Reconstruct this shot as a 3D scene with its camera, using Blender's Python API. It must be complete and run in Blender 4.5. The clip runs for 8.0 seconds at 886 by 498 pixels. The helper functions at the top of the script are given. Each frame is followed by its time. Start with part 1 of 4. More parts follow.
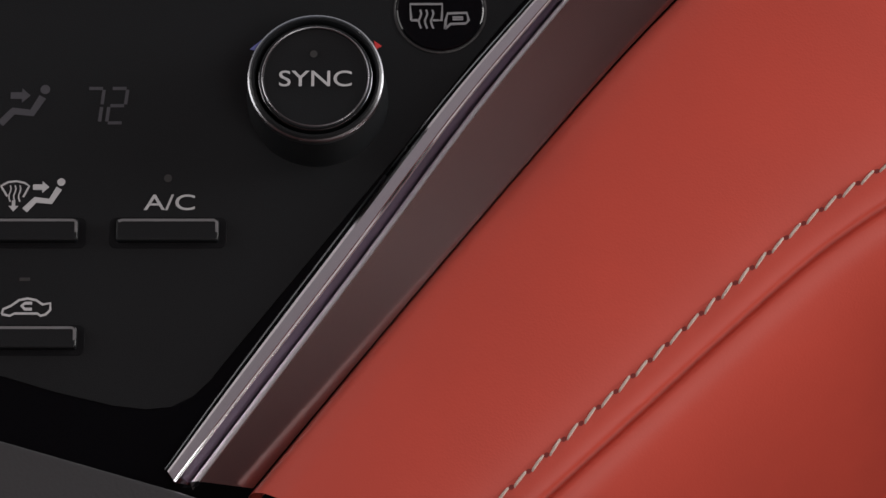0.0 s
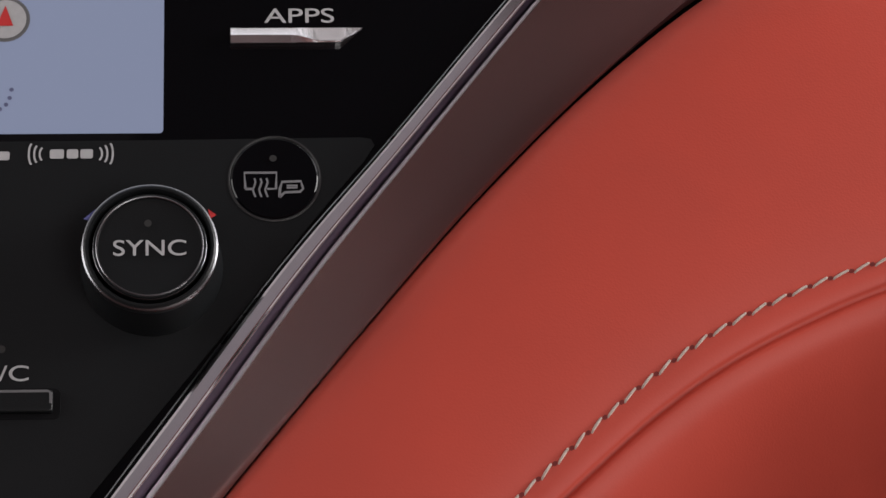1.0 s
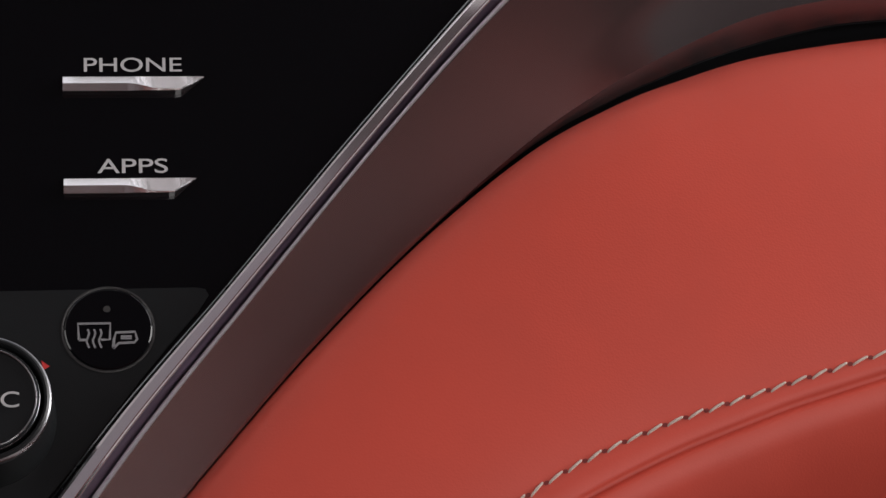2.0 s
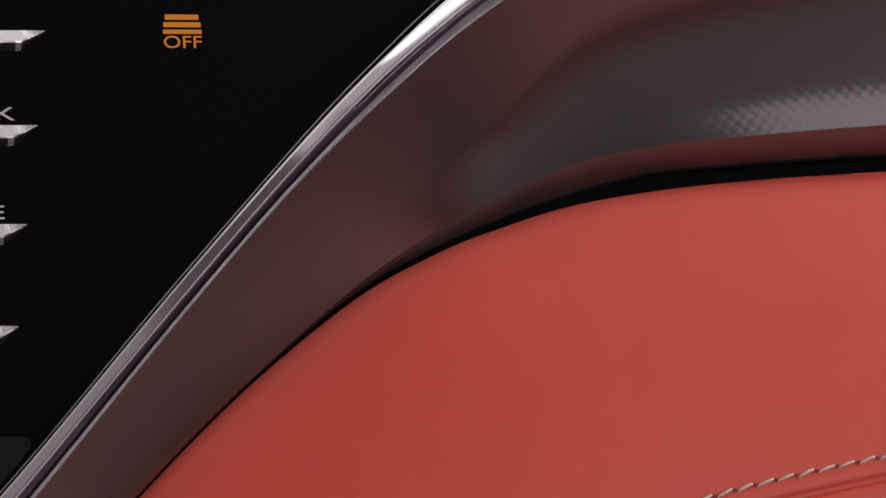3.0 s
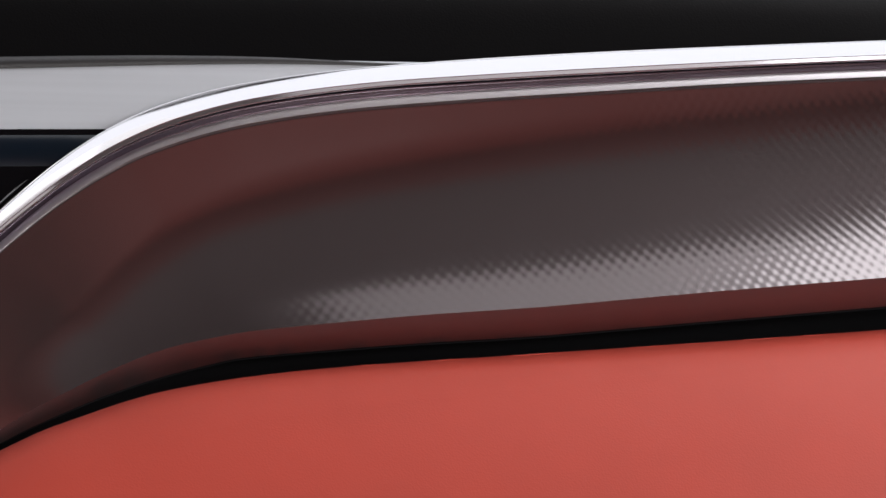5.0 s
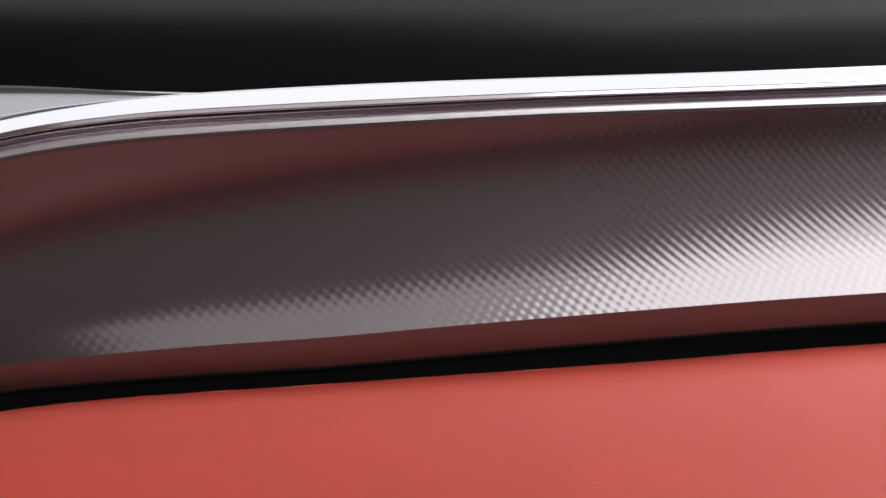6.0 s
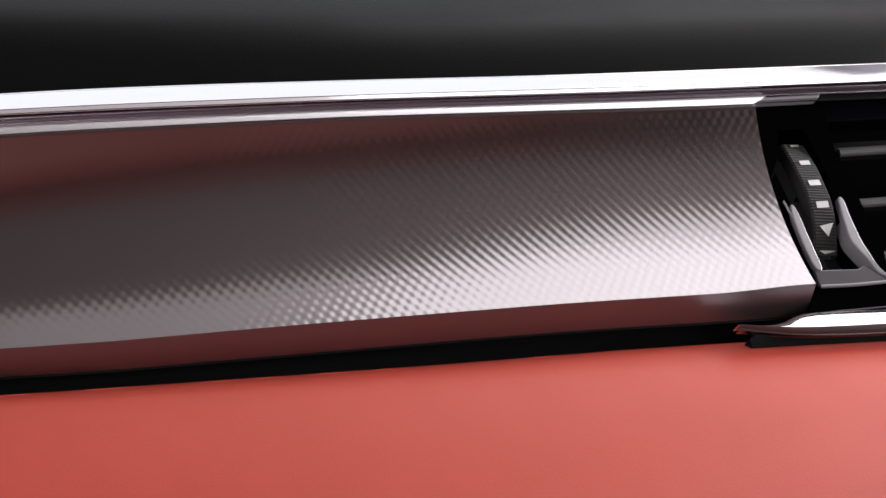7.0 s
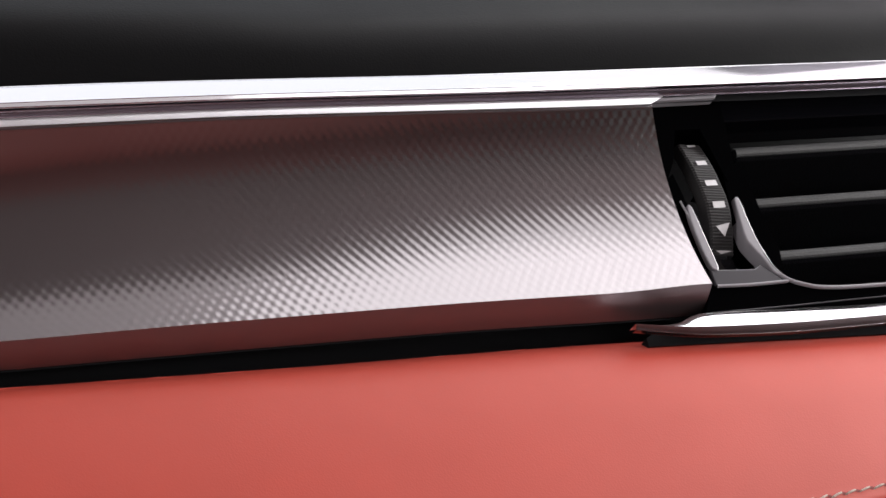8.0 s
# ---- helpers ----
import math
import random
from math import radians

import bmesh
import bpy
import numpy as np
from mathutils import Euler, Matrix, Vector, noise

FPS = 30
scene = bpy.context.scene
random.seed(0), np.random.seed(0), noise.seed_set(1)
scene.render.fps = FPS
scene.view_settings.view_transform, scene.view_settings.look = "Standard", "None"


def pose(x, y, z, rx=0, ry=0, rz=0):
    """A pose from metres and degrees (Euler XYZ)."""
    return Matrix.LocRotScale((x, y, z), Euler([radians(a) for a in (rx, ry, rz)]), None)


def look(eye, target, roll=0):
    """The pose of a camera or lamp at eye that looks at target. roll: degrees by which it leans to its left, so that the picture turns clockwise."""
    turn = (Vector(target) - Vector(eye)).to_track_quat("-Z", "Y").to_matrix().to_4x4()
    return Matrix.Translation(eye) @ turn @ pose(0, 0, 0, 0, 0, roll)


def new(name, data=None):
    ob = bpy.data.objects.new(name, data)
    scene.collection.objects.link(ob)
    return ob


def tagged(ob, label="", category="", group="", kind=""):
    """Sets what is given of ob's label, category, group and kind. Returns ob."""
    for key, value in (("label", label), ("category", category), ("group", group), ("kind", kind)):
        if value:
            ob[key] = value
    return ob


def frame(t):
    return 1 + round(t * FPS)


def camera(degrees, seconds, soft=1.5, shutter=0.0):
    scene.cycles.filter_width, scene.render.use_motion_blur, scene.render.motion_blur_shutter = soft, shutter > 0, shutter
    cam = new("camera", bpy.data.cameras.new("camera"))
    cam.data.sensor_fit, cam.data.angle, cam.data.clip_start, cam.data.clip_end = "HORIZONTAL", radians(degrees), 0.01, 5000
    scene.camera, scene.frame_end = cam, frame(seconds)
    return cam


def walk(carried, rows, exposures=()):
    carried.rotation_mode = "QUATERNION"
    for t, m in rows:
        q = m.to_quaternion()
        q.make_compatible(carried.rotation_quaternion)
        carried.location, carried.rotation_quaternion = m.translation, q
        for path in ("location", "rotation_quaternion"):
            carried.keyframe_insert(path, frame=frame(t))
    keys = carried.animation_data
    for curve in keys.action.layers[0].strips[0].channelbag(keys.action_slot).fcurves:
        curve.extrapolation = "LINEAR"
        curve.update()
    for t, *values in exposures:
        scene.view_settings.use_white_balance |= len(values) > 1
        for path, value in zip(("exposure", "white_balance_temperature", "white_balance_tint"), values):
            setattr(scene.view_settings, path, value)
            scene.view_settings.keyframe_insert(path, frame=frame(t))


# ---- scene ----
cam = camera(17.0, 8.0)
EYE = Vector((0.0, -0.85, 1.05))
# seconds, yaw, pitch: a long lens panning on a fixed head
PATH = [
    (0.0, 0.000, -11.473), (0.5, -1.598, -9.805), (1.0, -3.223, -8.237), (1.5, -4.852, -6.818), (1.7, -5.480, -6.225),
    (2.8, -9.110, -3.100), (3.0, -9.823, -2.518), (3.5, -11.772, -1.180), (4.0, -13.742, -0.243), (4.5, -15.765, 0.494),
    (5.0, -17.886, 1.100), (5.2, -18.760, 1.290), (6.3, -23.450, 1.750), (6.5, -24.220, 1.757), (7.0, -26.133, 1.760),
    (7.5, -27.476, 1.755), (8.0, -28.112, 1.752)]
walk(cam, [(t, pose(EYE.x, EYE.y, EYE.z, 90 + pitch, 0, yaw)) for t, yaw, pitch in PATH])

# ---------------------------------------------------------------- light
world = bpy.data.worlds.new("sky")
scene.world = world
world.use_nodes = True
sky = world.node_tree.nodes.new("ShaderNodeTexSky")
sky.sky_type, sky.sun_disc = "NISHITA", False
sky.sun_elevation, sky.sun_rotation = radians(50), radians(120)
world.node_tree.links.new(sky.outputs[0], world.node_tree.nodes["Background"].inputs[0])
world.node_tree.nodes["Background"].inputs[1].default_value = 0.05


def area_lamp(name, eye, target, size_x, size_y, watts, colour=(1, 1, 1), turn=0.0, shape="RECTANGLE"):
    """An unseen area lamp, standing in for daylight or added to light the trim."""
    lamp = bpy.data.lights.new(name, "AREA")
    lamp.shape, lamp.size, lamp.size_y, lamp.energy, lamp.color = shape, size_x, size_y, watts, colour
    new(name, lamp).matrix_world = look(eye, target, turn)


area_lamp("side_window_light", (1.55, -0.05, 1.45), (0.3, -0.05, 1.30), 0.9, 0.7, 30.5, (1.0, 0.97, 0.96))
# Added overhead ellipse that puts the bright patch on the foil.
area_lamp("overhead_highlight_lamp", (1.16, 0.17, 1.78), (1.16, 0.169, 1.0), 0.92, 0.76, 2.6, (0.97, 0.97, 1.0), 0.0, "ELLIPSE")
area_lamp("windscreen_light", (-0.26, 0.64, 1.67), (-0.26, 0.31, 0.82), 2.68, 0.665, 6.15, (0.98, 0.98, 1.0))
area_lamp("driver_window_light", (-1.75, -0.50, 1.50), (0.3, -0.2, 1.35), 1.3, 0.7, 15.6, (1.0, 0.97, 0.95))
# Added fill from behind the camera, for the leather.
area_lamp("rear_fill_lamp", (0.47, -1.20, 1.10), (0.45, 0.0, 1.0), 0.56, 0.42, 6.6, (1.0, 0.97, 0.95))

# ---------------------------------------------------------------- the leaning plane of the dashboard front
LEAN = radians(30)
ORIGIN = Vector((0.0, -0.01698542, 0.88092398))
AXIS_V = Vector((0, math.sin(LEAN), math.cos(LEAN)))
AXIS_W = Vector((0, -math.cos(LEAN), math.sin(LEAN)))
FRONT = Matrix(((1, 0, 0, ORIGIN.x), (0, AXIS_V.y, AXIS_W.y, ORIGIN.y), (0, AXIS_V.z, AXIS_W.z, ORIGIN.z), (0, 0, 0, 1)))


def at(u, v, w=0.0):
    return FRONT @ Vector((u, v, w))


# ---------------------------------------------------------------- materials
def material(name, base, rough=0.5, metal=0.0, mottling=0.0, mottle_scale=40.0, grain=0.0, grain_scale=900.0, coat=0.0,
             specular=0.5, rough_spread=0.0, stretch=(1, 1, 1), second=None):
    """A surface with broad mottling, a fine grain relief and a little uneven gloss, all in metres of the object's own space."""
    mat = bpy.data.materials.new(name)
    mat.use_nodes = True
    nodes, links = mat.node_tree.nodes, mat.node_tree.links
    shader = nodes["Principled BSDF"]
    shader.inputs["Base Color"].default_value = (*base, 1)
    shader.inputs["Roughness"].default_value = rough
    shader.inputs["Metallic"].default_value = metal
    shader.inputs["Coat Weight"].default_value = coat
    shader.inputs["Coat Roughness"].default_value = 0.08
    shader.inputs["Specular IOR Level"].default_value = specular
    place = nodes.new("ShaderNodeTexCoord")
    scale = nodes.new("ShaderNodeMapping")
    scale.inputs["Scale"].default_value = stretch
    links.new(place.outputs["Object"], scale.inputs["Vector"])
    if mottling or rough_spread:
        broad = nodes.new("ShaderNodeTexNoise")
        broad.inputs["Scale"].default_value, broad.inputs["Detail"].default_value = mottle_scale, 5
        links.new(scale.outputs[0], broad.inputs["Vector"])
        if mottling:
            mix = nodes.new("ShaderNodeMix")
            mix.data_type = "RGBA"
            other = second or tuple(c * (1 - mottling) for c in base)
            mix.inputs["A"].default_value, mix.inputs["B"].default_value = (*base, 1), (*other, 1)
            links.new(broad.outputs["Fac"], mix.inputs["Factor"])
            links.new(mix.outputs["Result"], shader.inputs["Base Color"])
        if rough_spread:
            span = nodes.new("ShaderNodeMapRange")
            span.inputs["To Min"].default_value, span.inputs["To Max"].default_value = rough - rough_spread, rough + rough_spread
            links.new(broad.outputs["Fac"], span.inputs["Value"])
            links.new(span.outputs[0], shader.inputs["Roughness"])
    if grain:
        cells = nodes.new("ShaderNodeTexVoronoi")
        cells.inputs["Scale"].default_value = grain_scale
        links.new(scale.outputs[0], cells.inputs["Vector"])
        bump = nodes.new("ShaderNodeBump")
        bump.inputs["Strength"].default_value, bump.inputs["Distance"].default_value = grain, 0.0004
        links.new(cells.outputs["Distance"], bump.inputs["Height"])
        links.new(bump.outputs[0], shader.inputs["Normal"])
    return mat


def weave_metal():
    """Satin metal foil with an embossed lattice of small lozenges, laid out along the dashboard's plane."""
    mat = material("embossed_metal", (0.338, 0.316, 0.322), 0.155, 1.0, rough_spread=0.01, mottle_scale=25)
    nodes, links = mat.node_tree.nodes, mat.node_tree.links
    place = nodes.new("ShaderNodeUVMap")
    split = nodes.new("ShaderNodeSeparateXYZ")
    links.new(place.outputs[0], split.inputs[0])

    def slant(a, b, c):
        """a*u + b*v + c"""
        first = nodes.new("ShaderNodeMath")
        first.operation = "MULTIPLY_ADD"
        first.inputs[1].default_value, first.inputs[2].default_value = a, c
        links.new(split.outputs[0], first.inputs[0])
        second = nodes.new("ShaderNodeMath")
        second.operation = "MULTIPLY_ADD"
        second.inputs[1].default_value = b
        links.new(split.outputs[1], second.inputs[0])
        links.new(first.outputs[0], second.inputs[2])
        return second.outputs[0]

    def wave(a, b, c):
        sine = nodes.new("ShaderNodeMath")
        sine.operation = "SINE"
        links.new(slant(a, b, c), sine.inputs[0])
        return sine.outputs[0]

    # two crossing sets of ridges, the steep one stronger
    cross = nodes.new("ShaderNodeMath")
    cross.operation = "MULTIPLY"
    cross.inputs[1].default_value = -0.45
    links.new(wave(1354, 1050, 1.57), cross.inputs[0])
    lattice = nodes.new("ShaderNodeMath")
    lattice.operation = "MULTIPLY_ADD"
    lattice.inputs[1].default_value = 0.56
    links.new(wave(1516, -1050, 1.57), lattice.inputs[0])
    links.new(cross.outputs[0], lattice.inputs[2])
    fade = nodes.new("ShaderNodeMapRange")
    fade.inputs["From Min"].default_value, fade.inputs["From Max"].default_value = 0.20, 0.43
    links.new(slant(1.0, -2.0, 0.40), fade.inputs["Value"])
    along = nodes.new("ShaderNodeMapRange")
    along.inputs["From Min"].default_value, along.inputs["From Max"].default_value = 0.19, 0.30
    links.new(split.outputs[0], along.inputs["Value"])
    both = nodes.new("ShaderNodeMath")
    both.operation = "MULTIPLY"
    links.new(fade.outputs[0], both.inputs[0])
    links.new(along.outputs[0], both.inputs[1])
    height = nodes.new("ShaderNodeMath")
    height.operation = "MULTIPLY"
    links.new(lattice.outputs[0], height.inputs[0])
    links.new(both.outputs[0], height.inputs[1])
    bump = nodes.new("ShaderNodeBump")
    bump.inputs["Strength"].default_value, bump.inputs["Distance"].default_value = 0.105, 0.00036
    links.new(height.outputs[0], bump.inputs["Height"])
    links.new(bump.outputs[0], nodes["Principled BSDF"].inputs["Normal"])
    return mat


def glow(name, colour, strength):
    mat = material(name, tuple(0.3 * c for c in colour), 0.3)
    shader = mat.node_tree.nodes["Principled BSDF"]
    shader.inputs["Emission Color"].default_value = (*colour, 1)
    shader.inputs["Emission Strength"].default_value = strength
    return mat


LEATHER = material("red_leather", (0.465, 0.054, 0.033), 0.55, specular=0.42, mottling=0.16, mottle_scale=30, grain=0.06, grain_scale=1400, rough_spread=0.05)
LEATHER_DARK = material("dark_red_seam", (0.16, 0.014, 0.01), 0.7, grain=0.2)
THREAD = material("thread", (0.54, 0.43, 0.37), 0.7, mottling=0.3, mottle_scale=900, grain=0.5, grain_scale=3000)
CHROME = material("chrome", (0.82, 0.8, 0.82), 0.1, 1.0, rough_spread=0.03, mottle_scale=60)
# A paler copy of the foil's metal, for the bead's highlight.
BEAD_HIGHLIGHT = material("bead_highlight", (0.72, 0.70, 0.72), 0.38, 1.0, rough_spread=0.04, mottle_scale=80)
CHROME_SATIN = material("satin_chrome", (0.85, 0.83, 0.85), 0.24, 1.0, rough_spread=0.04, mottle_scale=80)
FOIL = weave_metal()
GLOSS = material("gloss_black", (0.0022, 0.0022, 0.003), 0.06, specular=0.21, rough_spread=0.015, mottle_scale=50)
SATIN = material("satin_black", (0.018, 0.018, 0.019), 0.42, grain=0.15, grain_scale=2500, rough_spread=0.05)
SOFT = material("soft_black_plastic", (0.0042, 0.0042, 0.0052), 0.6, specular=0.012, mottling=0.2, grain=0.4, grain_scale=1200, rough_spread=0.06)
DASH_TOP = material("grained_dash_top", (0.005, 0.005, 0.0054), 0.32, specular=0.05, mottling=0.2, grain=0.1, grain_scale=1200, rough_spread=0.05)
DARK_VOID = material("dark_void", (0.005, 0.005, 0.006), 0.8, specular=0.1, mottling=0.2)
GREY = material("grey_plastic", (0.12, 0.12, 0.125), 0.4, grain=0.2, rough_spread=0.05)
SILVER = material("brushed_silver", (0.72, 0.77, 0.83), 0.36, 0.3, mottling=0.30, mottle_scale=5, stretch=(0.4, 30, 30), rough_spread=0.05)
PAINT = material("white_print", (0.41, 0.41, 0.42), 0.6, mottling=0.2, mottle_scale=600)
WHITE = material("wheel_print", (0.55, 0.54, 0.56), 0.6, mottling=0.2, mottle_scale=600)
PRINT_SOFT = material("soft_print", (0.17, 0.17, 0.18), 0.6, mottling=0.2, mottle_scale=600)
# Blue base colour stands in for a reflection on the black gloss.
BLUE_SHEEN = material("blue_sheen", (0.0015, 0.0056, 0.0118), 0.3, specular=0.3, rough_spread=0.03, mottle_scale=50)
RING = material("gloss_charcoal", (0.21, 0.21, 0.22), 0.28, 1.0, rough_spread=0.03, mottle_scale=90)
PRINT_DIM = material("dim_segments", (0.052, 0.052, 0.060), 0.4, mottling=0.2, mottle_scale=500)
RED_MARK = material("red_print", (0.5, 0.03, 0.03), 0.5, mottling=0.1)
BLUE_MARK = material("blue_print", (0.12, 0.13, 0.35), 0.5, mottling=0.1)
SCREEN = glow("lit_screen", (0.17, 0.195, 0.285), 1.0)
LAMP_OFF = material("unlit_lamp", (0.03, 0.03, 0.03), 0.4, mottling=0.2)
SCREEN_MARK = material("screen_mark", (0.1, 0.11, 0.2), 0.5, mottling=0.1)
AMBER = glow("amber_lamp", (0.6, 0.2, 0.02), 0.5)
# The foil's metal again, darkened and warmed for the lip's shade and reflection.
LIP = material("shaded_foil_metal", (0.21, 0.165, 0.17), 0.42, 1.0, rough_spread=0.04, mottle_scale=60)
CHARCOAL = material("charcoal_plate", (0.0085, 0.0095, 0.0104), 0.36, specular=0.22, grain=0.1, grain_scale=2500, rough_spread=0.04)
SHELF = material("shelf_plastic", (0.03, 0.03, 0.032), 0.45, specular=0.4, grain=0.2, rough_spread=0.05)
# Chrome darkened and reddened in colour for the leather it would reflect.
UNDERSIDE = material("reddened_chrome", (0.50, 0.42, 0.43), 0.2, 1.0, rough_spread=0.03, mottle_scale=60)
GLOSS_GREY = material("gloss_grey", (0.045, 0.043, 0.049), 0.22, rough_spread=0.04, mottle_scale=90)
VENT_BLACK = material("vent_gloss_black", (0.0010, 0.0010, 0.0012), 0.4, specular=0.0, rough_spread=0.03, mottle_scale=80)
# Pale grey that stands in for highlights on the vent's black gloss.
SLOT_GLINT = material("slot_glint", (0.23, 0.22, 0.24), 0.25, specular=0.6, rough_spread=0.05, mottle_scale=90)
WHEEL = material("ribbed_rubber", (0.028, 0.027, 0.028), 0.55, specular=0.3, grain=0.2, grain_scale=2500)
SLAT_GLINT = material("slat_glint", (0.011, 0.011, 0.012), 0.6, specular=0.3, grain=0.2, rough_spread=0.05)
REFLECTOR_DIM = material("reflector_dim", (0.42, 0.40, 0.44), 0.95, mottling=0.15, mottle_scale=40, grain=0.5)
# Chrome with the groove's shade and dark reflections put into its colour.
SHADED_CHROME = material("shaded_chrome", (0.30, 0.26, 0.31), 0.25, 1.0, rough_spread=0.03, mottle_scale=70)
REFLECTOR_GREY = material("reflector_grey", (0.56, 0.54, 0.56), 0.95, mottling=0.15, mottle_scale=40, grain=0.5)
REFLECTOR_PALE = material("reflector_pale", (0.88, 0.86, 0.88), 0.95, mottling=0.15, mottle_scale=40, grain=0.5)
CLOTH = material("dark_cloth", (0.124, 0.102, 0.104), 0.9, mottling=0.3, mottle_scale=60, grain=0.6)
# Reds of unseen panels, picked for what the foil reflects.
DULL_CLOTH = material("dull_red_cloth", (0.150, 0.043, 0.040), 0.9, mottling=0.3, mottle_scale=30, grain=0.4)
TAWNY_CLOTH = material("tawny_cloth", (0.165, 0.066, 0.063), 0.9, mottling=0.3, mottle_scale=40, grain=0.4)
PALE_RED_CLOTH = material("pale_red_cloth", (0.29, 0.100, 0.090), 0.9, mottling=0.3, mottle_scale=40, grain=0.4)
RED_CLOTH = material("red_cloth", (0.21, 0.036, 0.029), 0.7, mottling=0.3, mottle_scale=30, grain=0.4)


# ---------------------------------------------------------------- building helpers
def thing(name, spot, label, category, group="", kind=""):
    ob = new(name)
    ob.empty_display_size = 0.01
    ob.location = spot
    return tagged(ob, label, category, group, kind)


def mesh_of(bm, name, mat, smooth=True):
    mesh = bpy.data.meshes.new(name)
    bmesh.ops.recalc_face_normals(bm, faces=bm.faces)
    for face in bm.faces:
        face.smooth = smooth
    bm.to_mesh(mesh)
    bm.free()
    if smooth:
        mesh.set_sharp_from_angle(angle=radians(14))
    mesh.materials.append(mat)
    return mesh


def part(name, bm, mat, parent=None, label="", smooth=True):
    """One mesh, given in world places, under a thing or a part."""
    mesh = bm if isinstance(bm, bpy.types.Mesh) else mesh_of(bm, name, mat, smooth)
    ob = new(name, mesh)
    if parent is not None:
        ob.parent = parent
        if parent.type == "EMPTY":
            ob.matrix_parent_inverse = Matrix.Translation(-parent.location)
    return tagged(ob, label)


def spline(points):
    """A smooth curve through the points; whole numbers of its parameter fall on them."""
    pts = [Vector(p) for p in points]

    def point(s):
        i = min(max(int(math.floor(s)), 0), len(pts) - 2)
        t = s - i
        p1, p2 = pts[i], pts[i + 1]
        p0 = pts[i - 1] if i else p1 * 2 - p2
        p3 = pts[i + 2] if i + 2 < len(pts) else p2 * 2 - p1
        return 0.5 * (2 * p1 + (p2 - p0) * t + (2 * p0 - 5 * p1 + 4 * p2 - p3) * t * t + (3 * p1 - p0 - 3 * p2 + p3) * t ** 3)
    return point


def skin(bands, start, end, steps, caps=False):
    """A sheet swept along stations start..end. bands: lists of rows; each row is a function of the station giving (u, v, w).
    Bands do not share corners, so their common edge stays sharp."""
    bm = bmesh.new()
    layer = bm.loops.layers.uv.new("UVMap")
    for rows in bands:
        grid = []
        for row in rows:
            line = []
            for k in range(steps + 1):
                p = row(start + (end - start) * k / steps)
                line.append((bm.verts.new(at(*p)), (p[0], p[1])))
            grid.append(line)
        for a, b in zip(grid, grid[1:]):
            for k in range(steps):
                face = bm.faces.new((a[k][0], a[k + 1][0], b[k + 1][0], b[k][0]))
                for loop, q in zip(face.loops, (a[k], a[k + 1], b[k + 1], b[k])):
                    loop[layer].uv = q[1]
    return bm


def skin_mesh(name, bands, mat, start, end, steps):
    """As skin, with all faces turned towards the cabin."""
    bm = skin(bands, start, end, steps)
    bm.normal_update()
    for face in bm.faces:
        if face.normal.dot(AXIS_W) < 0:
            face.normal_flip()
    mesh = bpy.data.meshes.new(name)
    for face in bm.faces:
        face.smooth = True
    bm.to_mesh(mesh)
    bm.free()
    mesh.materials.append(mat)
    return mesh


def plate(outline, low, high, bevel=0.0006, segments=2):
    """A solid plate on the leaning plane: an outline of (u, v), from height low to high, with a rounded front edge."""
    bm = bmesh.new()
    front = [bm.verts.new(at(u, v, high)) for u, v in outline]
    back = [bm.verts.new(at(u, v, low)) for u, v in outline]
    top = bm.faces.new(front)
    bm.faces.new(list(reversed(back)))
    n = len(outline)
    for i in range(n):
        bm.faces.new((front[i], back[i], back[(i + 1) % n], front[(i + 1) % n]))
    bmesh.ops.recalc_face_normals(bm, faces=bm.faces)
    if bevel:
        bmesh.ops.bevel(bm, geom=list(top.edges), offset=bevel, segments=segments, affect="EDGES", profile=0.5)
    return bm


def box_outline(u0, v0, u1, v1, r=0.0, steps=4):
    if not r:
        return [(u0, v0), (u1, v0), (u1, v1), (u0, v1)]
    out = []
    for cu, cv, a0 in ((u1 - r, v0 + r, -90), (u1 - r, v1 - r, 0), (u0 + r, v1 - r, 90), (u0 + r, v0 + r, 180)):
        for k in range(steps + 1):
            a = radians(a0 + 90 * k / steps)
            out.append((cu + r * math.cos(a), cv + r * math.sin(a)))
    return out


def disc_outline(u, v, r, steps=48):
    return [(u + r * math.cos(2 * math.pi * k / steps), v + r * math.sin(2 * math.pi * k / steps)) for k in range(steps)]


def turned(u, v, profile, steps=64):
    """A body turned about an axis square to the leaning plane: profile of (radius, height)."""
    bm = bmesh.new()
    rings = []
    for r, w in profile:
        if r <= 0:
            rings.append([bm.verts.new(at(u, v, w))])
        else:
            rings.append([bm.verts.new(at(u + r * math.cos(2 * math.pi * k / steps), v + r * math.sin(2 * math.pi * k / steps), w)) for k in range(steps)])
    for a, b in zip(rings, rings[1:]):
        for k in range(steps):
            k2 = (k + 1) % steps
            if len(a) == 1 and len(b) == 1:
                continue
            if len(a) == 1:
                bm.faces.new((a[0], b[k], b[k2]))
            elif len(b) == 1:
                bm.faces.new((a[k], b[0], a[k2]))
            else:
                bm.faces.new((a[k], b[k], b[k2], a[k2]))
    return bm


